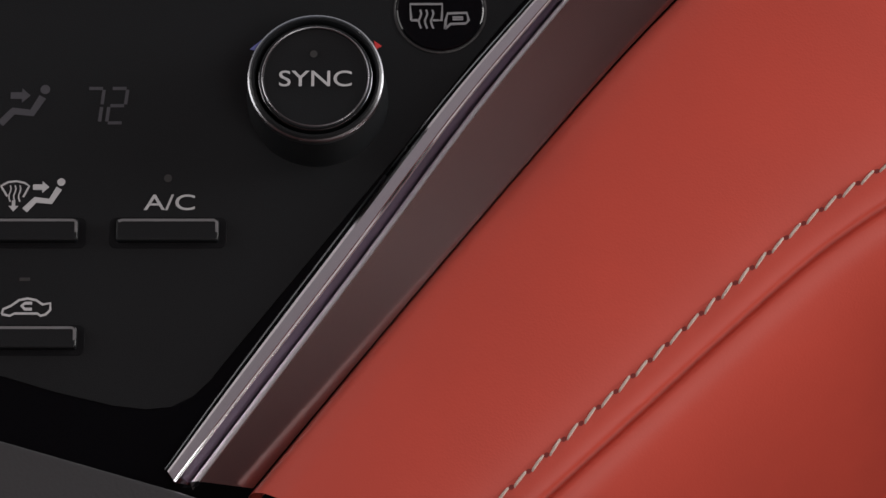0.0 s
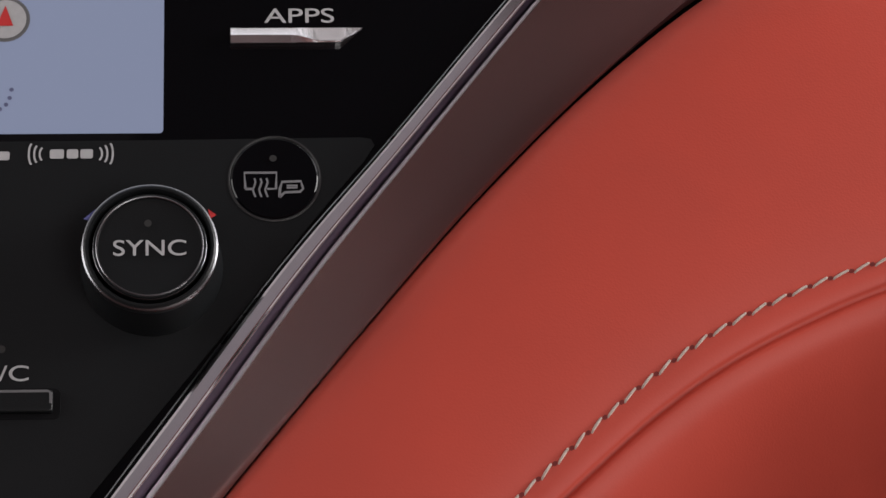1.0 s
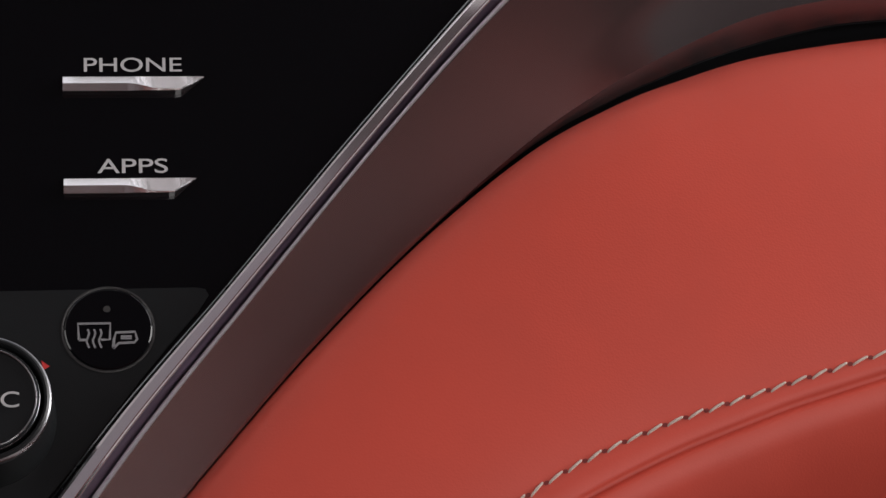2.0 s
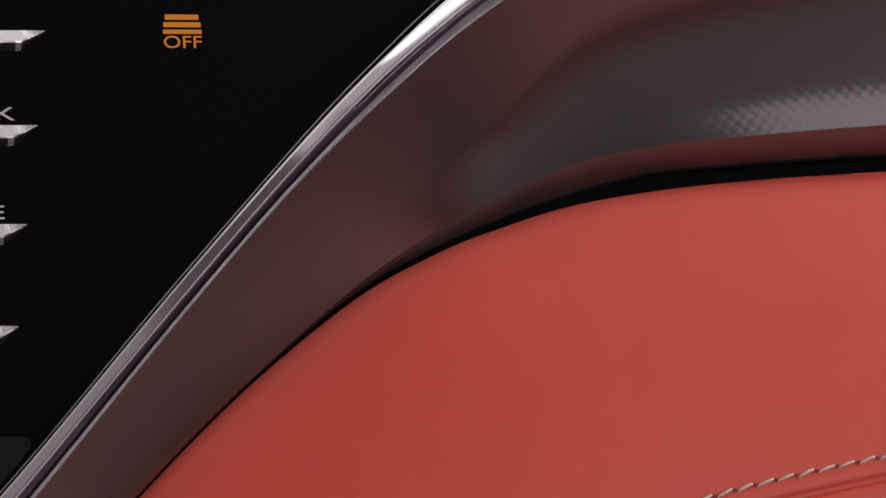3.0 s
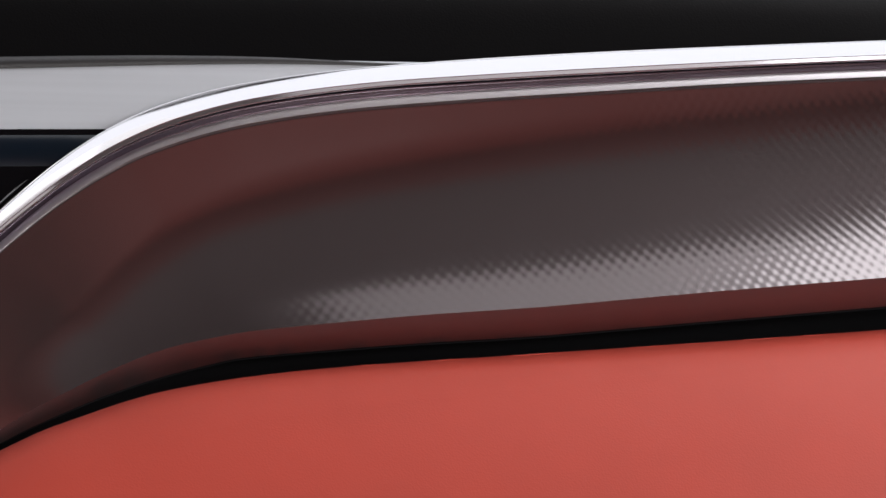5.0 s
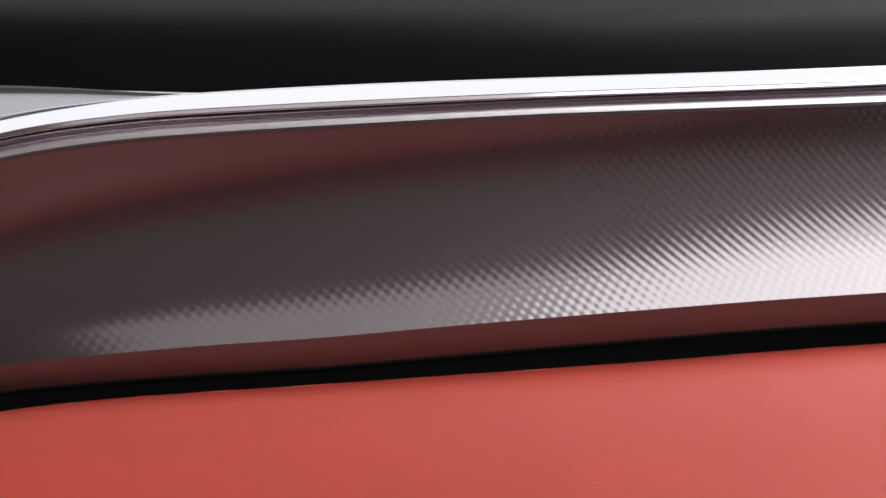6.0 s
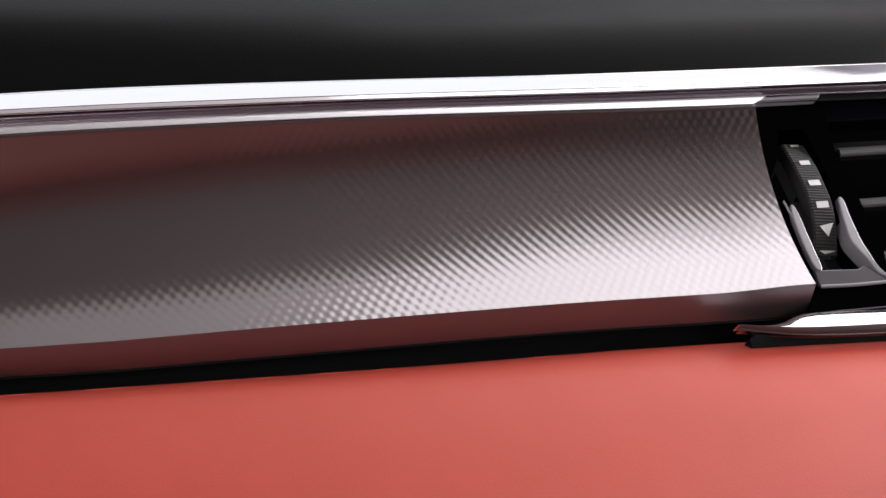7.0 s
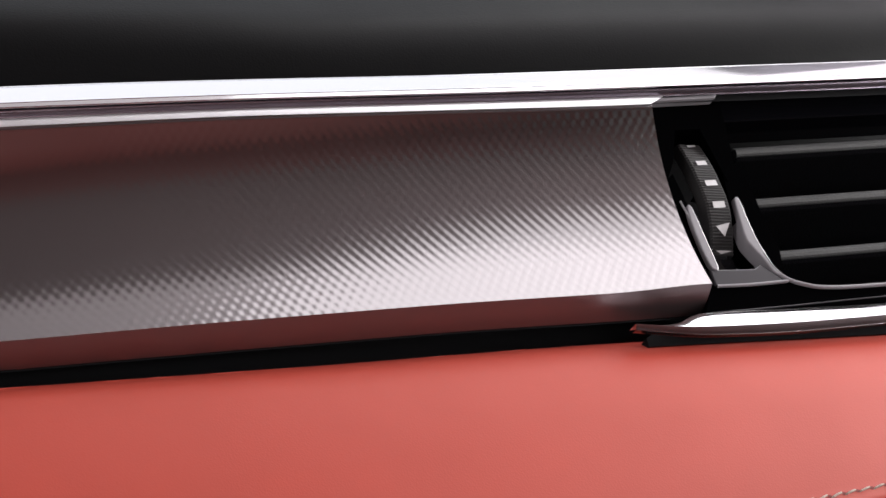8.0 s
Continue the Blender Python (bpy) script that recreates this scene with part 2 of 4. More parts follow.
def stroke(lines, width, w, thick=0.0002):
    """Printed strokes: each line is a list of (u, v); laid as thin raised bars with joints."""
    bm = bmesh.new()
    for line in lines:
        left, right = [], []
        for i, p in enumerate(line):
            a = Vector(line[max(i - 1, 0)])
            b = Vector(line[min(i + 1, len(line) - 1)])
            d = (b - a).normalized()
            n = Vector((-d.y, d.x)) * width / 2
            left.append(Vector(p) + n)
            right.append(Vector(p) - n)
        lo = [bm.verts.new(at(q.x, q.y, w + thick)) for q in left]
        hi = [bm.verts.new(at(q.x, q.y, w + thick)) for q in right]
        for i in range(len(line) - 1):
            bm.faces.new((lo[i], hi[i], hi[i + 1], lo[i + 1]))
    return bm


def flat_shapes(outlines, w, thick=0.0002):
    bm = bmesh.new()
    for outline in outlines:
        bm.faces.new([bm.verts.new(at(u, v, w + thick)) for u, v in outline])
    return bm


def lettering(name, words, u, v, width, height, w, mat, parent, shear=0.0):
    """Printed words of a known width and height round a middle."""
    curve = bpy.data.curves.new(name, "FONT")
    curve.body = words
    curve.offset = 0.004
    holder = bpy.data.objects.new(name, curve)
    scene.collection.objects.link(holder)
    bpy.context.view_layer.update()
    mesh = bpy.data.meshes.new_from_object(holder.evaluated_get(bpy.context.evaluated_depsgraph_get()))
    bpy.data.objects.remove(holder)
    xs = [p.co.x for p in mesh.vertices]
    ys = [p.co.y for p in mesh.vertices]
    for p in mesh.vertices:
        x = ((p.co.x - min(xs)) / (max(xs) - min(xs)) - 0.5) * width
        y = ((p.co.y - min(ys)) / (max(ys) - min(ys)) - 0.5) * height
        p.co = at(u + x + shear * y, v + y, w + 0.0002)
    mesh.materials.clear()
    mesh.materials.append(mat)
    return part(name, mesh, mat, parent)


def merged(*bodies):
    """Several bodies of one part in one bmesh."""
    out = bmesh.new()
    for body in bodies:
        mesh = bpy.data.meshes.new("piece")
        body.to_mesh(mesh)
        body.free()
        out.from_mesh(mesh)
        bpy.data.meshes.remove(mesh)
    return out


def box(lo, hi):
    bm = bmesh.new()
    c = [bm.verts.new((x, y, z)) for x in (lo[0], hi[0]) for y in (lo[1], hi[1]) for z in (lo[2], hi[2])]
    for f in ((0, 1, 3, 2), (4, 6, 7, 5), (0, 4, 5, 1), (2, 3, 7, 6), (0, 2, 6, 4), (1, 5, 7, 3)):
        bm.faces.new([c[i] for i in f])
    return bm


# ---------------------------------------------------------------- lines of the dashboard, in metres on the leaning plane
CHROME_TOP = spline([
    (-.0767, -.0663), (-.0591, -.0409), (-.0300, .0000), (.0033, .0467), (.0345, .0855), (.0698, .1302), (.1013, .1687),
    (.1243, .1957), (.1434, .2166), (.1632, .2368), (.1790, .2510), (.1965, .2635), (.2159, .2735), (.2426, .2824), (.2803, .2897),
    (.3247, .2953), (.3791, .3005), (.4443, .3057), (.5188, .3112), (.5651, .3149), (.6296, .3204), (.6940, .3260), (.7800, .3335)])
CHROME_LOW = spline([
    (-.0746, -.0694), (-.0566, -.0444), (-.0272, -.0038), (.0058, .0432), (.0366, .0824), (.0720, .1270), (.1035, .1655),
    (.1268, .1922), (.1461, .2129), (.1666, .2324), (.1830, .2460), (.2010, .2575), (.2220, .2670), (.2490, .2750), (.2873, .2817),
    (.3328, .2865), (.3878, .2914), (.4522, .2968), (.5266, .3024), (.5729, .3061), (.6374, .3116), (.7018, .3172), (.7860, .3247)])
FOIL_TOP = spline([
    (-.0682, -.0688), (-.0507, -.0443), (-.0216, -.0034), (.0113, .0437), (.0413, .0827), (.0746, .1254), (.1039, .1611),
    (.1252, .1848), (.1425, .2025), (.1603, .2197), (.1753, .2327), (.1916, .2444), (.2091, .2539), (.2364, .2636), (.2735, .2712),
    (.3184, .2766), (.3731, .2819), (.4373, .2877), (.5118, .2932), (.5789, .2981), (.6175, .3012), (.70, .308), (.79, .316)])
FOIL_BASE = spline([
    (-.0535, -.0705), (-.0363, -.0487), (-.0053, -.0097), (.0293, .0327), (.0607, .0693), (.0952, .1048), (.1303, .1347),
    (.1572, .1508), (.1782, .1598), (.1961, .1659), (.2103, .1697), (.2246, .1724), (.2377, .1743), (.2607, .1763), (.2933, .1787),
    (.3349, .1811), (.3854, .1846), (.4450, .1890), (.5110, .1940), (.5725, .1978), (.6195, .2003)])
PAD_TOP = spline([
    (-.0535, -.0705), (-.0363, -.0487), (-.0053, -.0097), (.0293, .0327), (.0607, .0693), (.0952, .1048), (.1303, .1347),
    (.1572, .1508), (.1782, .1598), (.2103, .1703), (.2607, .1784), (.3349, .1846), (.4450, .1928), (.5725, .2024), (.6900, .2075), (.8200, .2140)])
SEAM = spline([
    (-.0030, -.0930), (.0140, -.0768), (.0475, -.0455), (.0800, -.0153), (.1050, .0068), (.1290, .0235), (.1570, .0366),
    (.1840, .0457), (.2060, .0526), (.2400, .0626), (.2891, .0726), (.3600, .0850), (.4700, .1005), (.6000, .1195), (.7000, .1340), (.8300, .1500)])


def lerp(a, b, k, w):
    return lambda s: (*(a(s).lerp(b(s), k)), w(s) if callable(w) else w)


def ramp(x, points):
    for (x0, y0), (x1, y1) in zip(points, points[1:]):
        if x <= x1:
            k = min(max((x - x0) / (x1 - x0), 0), 1)
            k = k * k * (3 - 2 * k)
            return y0 + (y1 - y0) * k
    return points[-1][1]


def glide(x, points):
    """A smooth curve through (x, y) points, with no flats at the points between."""
    if x <= points[0][0]:
        return points[0][1]
    slopes = [0.0] + [(c[1] - p[1]) / (c[0] - p[0]) for p, c in zip(points, points[2:])] + [0.0]
    for i in range(len(points) - 1):
        (x0, y0), (x1, y1) = points[i], points[i + 1]
        if x <= x1:
            h = x1 - x0
            t = (x - x0) / h
            return (2 * t ** 3 - 3 * t * t + 1) * y0 + (t ** 3 - 2 * t * t + t) * h * slopes[i] + (3 * t * t - 2 * t ** 3) * y1 + (t ** 3 - t * t) * h * slopes[i + 1]
    return points[-1][1]


def lip_height(s):
    """Height of the lip and the gap under it."""
    return glide(s, [(4.6, 0.0), (7.5, 0.0075), (9.5, 0.0120), (13, 0.0145), (16, 0.0165), (19, 0.0172), (20, 0.0195)])


def foil_lip(s):
    """The lower edge of the foil, above the lip that turns under."""
    p = FOIL_BASE(s)
    return Vector((p.x, p.y + 0.577 * max(0.0, -0.004 - foil_foot(s)) - 0.0010 * math.exp(-((s - 7) / 1.8) ** 2) + lip_height(s)))


def brow(s):
    """The share of the foil, below the chrome, that stays flat before the hollow begins."""
    return glide(s, [(5.0, 0.72), (8.5, 0.55), (11.0, 0.34), (13.5, 0.2), (16.0, 0.08), (19.0, 0.0)])


def edge_back(s):
    """The outer edge of the chrome strip stands further back along the dashboard, so that it faces up."""
    return glide(s, [(7.0, 0.0019), (9.2, 0.0007), (11.0, -0.0018), (13.0, -0.0046)])


def foil_foot(s):
    """Height of the foil's lower edge: tucked back beside the console."""
    return glide(s, [(2.0, -0.0070), (6.0, -0.0125), (9.0, -0.0125), (14.0, -0.0055), (19.0, 0.0)])


# ---------------------------------------------------------------- dashboard trim
trim = thing("dashboard_trim", at(0.25, 0.27, -0.02), "curved satin metal dashboard trim with a bright chrome edge", "trim")
def shifted(first, second, k, w, level=0.0):
    """A line between two edges; along the dashboard it is lowered by as much as it stands out."""
    def row(s):
        p = first(s).lerp(second(s), k)
        high = w(s) if callable(w) else w
        return (p.x, p.y - ramp(s, [(6, 0.0), (10, 0.6)]) * (high - level), high)
    return row


def ridge(s):
    """Height of the chrome strip's raised line; it stands higher round the bend."""
    return 0.0024 + 0.0020 * math.exp(-((s - 9.2) / 2.2) ** 2)


def edge_line(k, w):
    line = shifted(CHROME_TOP, CHROME_LOW, k, w)
    return lambda s: (line(s)[0], line(s)[1] - 0.0006 * (1 - k) * ramp(s, [(10, 0.0), (15, 1.0)]), line(s)[2])


def facet(k):
    """The bright upper face of the chrome strip."""
    return edge_line(k, lambda s: edge_back(s) + (ridge(s) - edge_back(s)) * k / 0.78 + 0.0005 * math.sin(math.pi * max(0.0, (k - 0.06) / 0.72)) * ramp(s, [(7, 0.0), (12, 1.0)]))


def ridge_line(k, w):
    return edge_line(k, lambda s: ridge(s) + w)


def groove(k, w):
    return shifted(CHROME_LOW, FOIL_TOP, k, lambda s: w + (ridge(s) - 0.0024) * max(0.0, 1 - k / 0.5))


def roll(k, w):
    return shifted(CHROME_LOW, FOIL_TOP, k, w, 0.0016)


part("chrome_strip", skin_mesh("chrome_strip", [
    [facet(k) for k in (0.06, 0.2, 0.4, 0.6, 0.78)],
], CHROME, 0, 22, 330), CHROME, trim, "polished chrome edge strip")
part("chrome_ridge", skin_mesh("chrome_ridge", [
    [facet(0.78), ridge_line(0.80, -0.00020)],
    [ridge_line(k, w) for k, w in ((0.80, -0.00020), (0.86, -0.00009), (0.92, 0.00003), (0.97, 0.00014), (1.0, 0.00019), (1.02, 0.00014), (1.05, -0.0002))],
], CHROME, 0, 22, 330), CHROME, trim, "thin bright raised line")
part("groove_wall", skin_mesh("groove_wall", [
    [ridge_line(1.05, -0.0002), groove(0.08, 0.0012), groove(0.25, 0.0004), groove(0.42, -0.0006), groove(0.54, -0.0016), groove(0.56, -0.0040)],
], SHADED_CHROME, 0, 22, 330), SHADED_CHROME, trim, "chrome groove beside the bright line, darkened for its shade")
def bevel(k, w):
    """The bevelled outer edge, which narrows along the dashboard."""
    return lambda s: edge_line(0.06 + (k - 0.06) * ramp(s, [(7.0, 1.0), (10.5, 0.35)]), w)(s)


part("chrome_rim", skin_mesh("chrome_rim", [
    [bevel(-0.15, lambda s: -0.014), bevel(-0.14, lambda s: edge_back(s) - 0.0018), bevel(-0.12, lambda s: edge_back(s) - 0.00036)],
    [bevel(k, lambda s, drop=drop: edge_back(s) - drop) for k, drop in ((-0.12, 0.00036), (-0.06, 0.00022), (0.0, 0.00010))] + [facet(0.06)],
], CHROME, 0, 22, 330), CHROME, trim, "rounded outer edge of the chrome")


def outer_line(k, w):
    """Lines outside the chrome: k in widths of the strip, away from the foil."""
    return lambda s: (*CHROME_TOP(s).lerp(CHROME_LOW(s), -k * glide(s, [(7.0, 1.0), (11.0, 0.75), (14.0, 0.3)])), w + edge_back(s) - 0.0019)


part("outer_gap", skin_mesh("outer_gap", [
    [outer_line(0.12, -0.0040), outer_line(0.22, -0.0036), outer_line(0.50, -0.0036), outer_line(0.54, -0.0034)],
], GLOSS, 0, 14, 260), GLOSS, trim, "black gap round the chrome")
part("outer_bezel", skin_mesh("outer_bezel", [
    [outer_line(0.54, -0.0034), outer_line(0.58, -0.0026)],
    [outer_line(0.58, -0.0026), outer_line(0.69, -0.0029)],
    [outer_line(0.69, -0.0029), outer_line(0.72, -0.0034), outer_line(0.73, -0.0100)],
], RING, 0, 14, 260), RING, trim, "thin gloss black bezel round the chrome")
part("foil_bead", skin_mesh("foil_bead", [
    [roll(0.63, -0.008), roll(0.64, 0.0005), roll(0.68, 0.0010), roll(0.76, 0.0014), roll(0.86, 0.0017), roll(0.96, 0.0018), roll(1.05, 0.00185)],
    [roll(1.05, 0.00185), roll(1.065, 0.0012)],
], BEAD_HIGHLIGHT, 0, 20, 300), BEAD_HIGHLIGHT, trim, "rolled upper edge of the foil, paled for its highlight")
part("shadow_gap", skin_mesh("shadow_gap", [[groove(0.2, -0.0045), groove(0.9, -0.0045)]], DARK_VOID, 0, 22, 200), DARK_VOID, trim, "black gap under the chrome")


def foil_row(x):
    """x from 0 to 1 runs down the foil: a brow that faces down, then a hollow that turns up to the lower edge."""
    def row(s):
        top, low = FOIL_TOP(s), foil_lip(s)
        span, start, power = (low - top).length, brow(s), 0.8
        net = (foil_foot(s) - 0.0014) / span
        down = net + (-0.40 - net) * ramp(s, [(5.0, 0.0), (9.0, 1.0)])
        whole = (1 - start) / (power + 1)
        part_way = whole * max(0.0, (x - start) / (1 - start)) ** (power + 1)
        return (*top.lerp(low, x), 0.0014 + span * (down * x + (net - down) * part_way / whole))
    return row


part("foil_panel", skin_mesh("foil_panel", [
    [lerp(CHROME_LOW, FOIL_TOP, 0.98, 0.0005), lerp(CHROME_LOW, FOIL_TOP, 1.0, 0.0014)] +
    [foil_row(0.02 + 0.98 * k / 40) for k in range(41)],
], FOIL, 0, 20, 300), FOIL, trim, "embossed satin metal panel")
def lip_row(k, back=0.0):
    """k from 0 to 1 runs down the lip's flat face, which leans back under the foil; back leads from its lower edge inwards."""
    def row(s):
        p, high = foil_lip(s), lip_height(s) * ramp(s, [(6, 1.45), (9, 1.25), (12, 1.0)])
        return (p.x, p.y - 0.345 * high * k + 0.5 * back, foil_foot(s) - 0.74 * high * (0.75 * k + 0.25 * k ** 3) - 0.866 * back)
    return row


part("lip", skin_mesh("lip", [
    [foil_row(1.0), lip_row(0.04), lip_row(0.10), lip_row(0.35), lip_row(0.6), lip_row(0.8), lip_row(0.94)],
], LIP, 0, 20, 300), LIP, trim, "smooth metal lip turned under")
# The metal's shaded lower turn is coloured black here.
part("lip_shade", skin_mesh("lip_shade", [[lip_row(0.94), lip_row(1.0, 0.0003), lip_row(1.0, 0.001), lip_row(1.0, 0.004), lip_row(1.0, 0.02)]], DARK_VOID, 0, 20, 200), DARK_VOID, trim, "inner side of the lip, coloured black for its shade")

# ---------------------------------------------------------------- leather pad
pad = thing("leather_pad", at(0.25, 0.1, -0.02), "soft red leather dashboard pad with pale contrast stitching", "dashboard")


def below_seam(d, w):
    def row(s):
        a, b = SEAM(s - 0.05), SEAM(s + 0.05)
        n = Vector((b.y - a.y, a.x - b.x)).normalized()
        p = SEAM(s) + n * d(s) if callable(d) else SEAM(s) + n * d
        return (p.x, p.y, w)
    return row


def seam_gap(s):
    return ramp(s, [(0, 0.0080), (3, 0.0086), (5, 0.0094), (8, 0.0062), (15, 0.0060)])


def further(extra):
    return lambda s: seam_gap(s) + extra


def tuck(k, w):
    """The rolled upper edge of the leather; tight against the trim beside the console, a wider gap along the dashboard."""
    def row(s):
        close = ramp(s, [(7.5, 1.0), (13, 0.3)])
        return (*PAD_TOP(s).lerp(SEAM(s), k - (0.053 + -0.010 * math.exp(-((s - 7) / 1.8) ** 2)) * close), w(s) if callable(w) else w)
    return row


def sunk(s):
    """Beside the console the leather slopes down to the trim."""
    return 0.0016 * ramp(s, [(5, 1.0), (9, 0.0)])


def deep(s):
    """Along the dashboard the upper edge of the leather rolls further back under the trim."""
    return 0.006 * ramp(s, [(6, 0.0), (11, 1.0)])


part("upholstery", skin_mesh("upholstery", [
    [tuck(0.015, -0.03), tuck(0.015, -0.016), tuck(0.025, lambda s: -0.0115 - 0.6 * deep(s)), tuck(0.045, lambda s: -0.0070 - 0.9 * deep(s)), tuck(0.075, lambda s: -0.0030 - deep(s)), tuck(0.12, lambda s: 0.0008 - deep(s)),
     lerp(PAD_TOP, SEAM, 0.2, lambda s: 0.005 - sunk(s) - 0.9 * deep(s)), lerp(PAD_TOP, SEAM, 0.35, lambda s: 0.0075 - 0.8 * sunk(s) - 0.5 * deep(s)), lerp(PAD_TOP, SEAM, 0.55, lambda s: 0.009 - 0.4 * sunk(s)), lerp(PAD_TOP, SEAM, 0.8, 0.0092),
     below_seam(-0.003, 0.0088), below_seam(0.0, 0.0080), below_seam(0.003, 0.0084), below_seam(further(-0.002), 0.0080),
     below_seam(further(-0.0007), 0.0074), below_seam(further(0.0), 0.0042), below_seam(further(0.0009), 0.0062), below_seam(further(0.003), 0.0070),
     below_seam(further(0.010), 0.0024), below_seam(further(0.019), -0.0110), below_seam(further(0.028), -0.0300), below_seam(further(0.037), -0.052), below_seam(further(0.046), -0.076), below_seam(further(0.056), -0.105)],
], LEATHER, 0, 15, 300), LEATHER, pad, "smooth red leather cover")

# A black sheet gives the gap its deep shade.
part("gap_shade", skin_mesh("gap_shade", [[lambda s: (PAD_TOP(s).x, PAD_TOP(s).y + 0.035, -0.0345), lerp(PAD_TOP, SEAM, 0.1, -0.0265)]], DARK_VOID, 0, 15, 120), DARK_VOID, pad, "black sheet for the shade in the gap behind the leather edge")

# ---------------------------------------------------------------- top of the dashboard
TOP_EDGE = spline([(-.40, .268), (-.15, .280), (.125, .2921), (.2409, .2969), (.30, .2975), (.35, .2950), (.42, .300), (.5188, .3085), (.62, .3170), (.70, .324), (.82, .334)])
top_pad = thing("dash_top", at(0.25, 0.35, -0.1), "dark grey grained soft dashboard top", "dashboard")


def above_edge(dv, w):
    """Lines along the cover: the lowest follow its edge, those above run straight."""
    def row(s):
        p = TOP_EDGE(s)
        straight = 0.2869 + 0.0416 * p.x
        return (p.x, p.y + dv + (straight - p.y) * ramp(dv, [(0.003, 0.0), (0.012, 1.0)]) * ramp(p.x, [(0.2, 0.0), (0.3, 1.0), (0.45, 1.0), (0.52, 0.0)]), w)
    return row


def cover_profile():
    """Rise and height of the cover: upright at the chrome, then rolling back towards the windscreen."""
    rise, high, out = 0.0016, -0.0230, [(-0.002, -0.04), (0.0012, -0.0245)]
    for n in range(40):
        out.append((rise, high))
        step = 0.0022 if n < 34 else 0.02
        tilt = radians(glide(n, [(0, -12.0), (7, -9.0), (11, -1.0), (14, 9.0), (17, 18.0), (22, 27.0), (39, 30.0)]))
        rise, high = rise + step * math.cos(tilt), high - step * math.sin(tilt)
    return out


part("cover", skin_mesh("cover", [[above_edge(dv, w) for dv, w in cover_profile()]], DASH_TOP, 0, 10, 120), DASH_TOP, top_pad)

BAR_TOP = spline([(-.40, .262), (-.15, .274), (.1248, .2873), (.2406, .2937), (.30, .2948), (.36, .2950)])
def chrome_height(u):
    """Height of the chrome strip's outer edge above a place along the dashboard."""
    lo, hi = 0.0, 22.0
    for _ in range(30):
        mid = (lo + hi) / 2
        lo, hi = (mid, hi) if CHROME_TOP(mid).x < u else (lo, mid)
    return CHROME_TOP(lo).y


def bar_row(dv, w):
    """Lines along the bar; it sinks away behind the chrome strip."""
    def row(s):
        p = BAR_TOP(s)
        least = chrome_height(p.x) - 0.004 if p.x > 0.12 else -1
        low = 0.2600 + 0.0224 * p.x
        v = p.y + dv if dv > 0 else p.y + (low - p.y) * dv / -0.0286
        return (p.x, min(max(v, least), p.y + 0.0026), min(w, -0.0060))
    return row


def edge_row(dv, w):
    """Lines of the plastic edge, which thins out under the chrome strip."""
    return lambda s: (BAR_TOP(s).x, BAR_TOP(s).y + dv * ramp(s, [(2.0, 1.0), (4.2, 0.25)]), w)


bar = thing("silver_bar", at(0.1, 0.27, -0.02), "pale brushed silver trim bar above the display panel", "trim")
part("bar", skin_mesh("bar", [
    [bar_row(0.0026, -0.03), bar_row(0.0021, -0.0060), bar_row(-0.0004, -0.0048), bar_row(-0.0104, -0.0024), bar_row(-0.0204, -0.0004), bar_row(-0.0269, 0.0008), bar_row(-0.0286, -0.0002), bar_row(-0.0294, -0.02)],
], SILVER, 0, 4.2, 90), SILVER, bar)
part("upper_edge", skin_mesh("upper_edge", [
    [edge_row(0.006, -0.02), edge_row(0.0055, -0.006), edge_row(0.0006, -0.0050), edge_row(0.0, -0.02)],
], SHELF, 0, 4.2, 60), SHELF, bar, "dark grey plastic edge")

# ---------------------------------------------------------------- display and climate panel
FACE = -0.004
panel = thing("control_panel", at(-0.08, 0.1, -0.02), "gloss black centre console panel with display, buttons and climate knob", "control panel")


def under_bar(u, v):
    """The face stops at the lower edge of the silver bar."""
    return min(v, 0.2609 + 0.0224 * u)


def panel_edge(s):
    p = CHROME_TOP(s)
    return (p.x + 0.001, under_bar(p.x, p.y), FACE)


face_mesh = skin_mesh("face", [[lambda s: (-0.45, under_bar(-0.45, CHROME_TOP(s).y), FACE), lambda s: (-0.2, under_bar(-0.2, CHROME_TOP(s).y), FACE), panel_edge]], GLOSS, -0.6, 11.6, 80)
for polygon in face_mesh.polygons:
    polygon.use_smooth = False
part("face", face_mesh, GLOSS, panel, "gloss black face")
def chrome_place(v):
    """How far along the dashboard the chrome strip's outer edge reaches the height v."""
    lo, hi = 0.0, 22.0
    for _ in range(30):
        mid = (lo + hi) / 2
        lo, hi = (mid, hi) if CHROME_TOP(mid).y < v else (lo, mid)
    return CHROME_TOP(lo).x


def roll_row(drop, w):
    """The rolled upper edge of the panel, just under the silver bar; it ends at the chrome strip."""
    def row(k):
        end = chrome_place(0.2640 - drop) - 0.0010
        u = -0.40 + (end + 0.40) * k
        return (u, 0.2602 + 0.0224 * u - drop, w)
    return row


# The bluish reflection under the bar is put into this edge's colour.
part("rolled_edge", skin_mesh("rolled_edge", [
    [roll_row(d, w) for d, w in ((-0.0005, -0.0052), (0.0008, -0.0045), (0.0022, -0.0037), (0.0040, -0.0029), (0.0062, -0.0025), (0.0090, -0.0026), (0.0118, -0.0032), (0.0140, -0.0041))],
], BLUE_SHEEN, 0, 1, 60), BLUE_SHEEN, panel, "rolled upper edge, tinted blue for a reflection")
PLATE = FACE + 0.0004
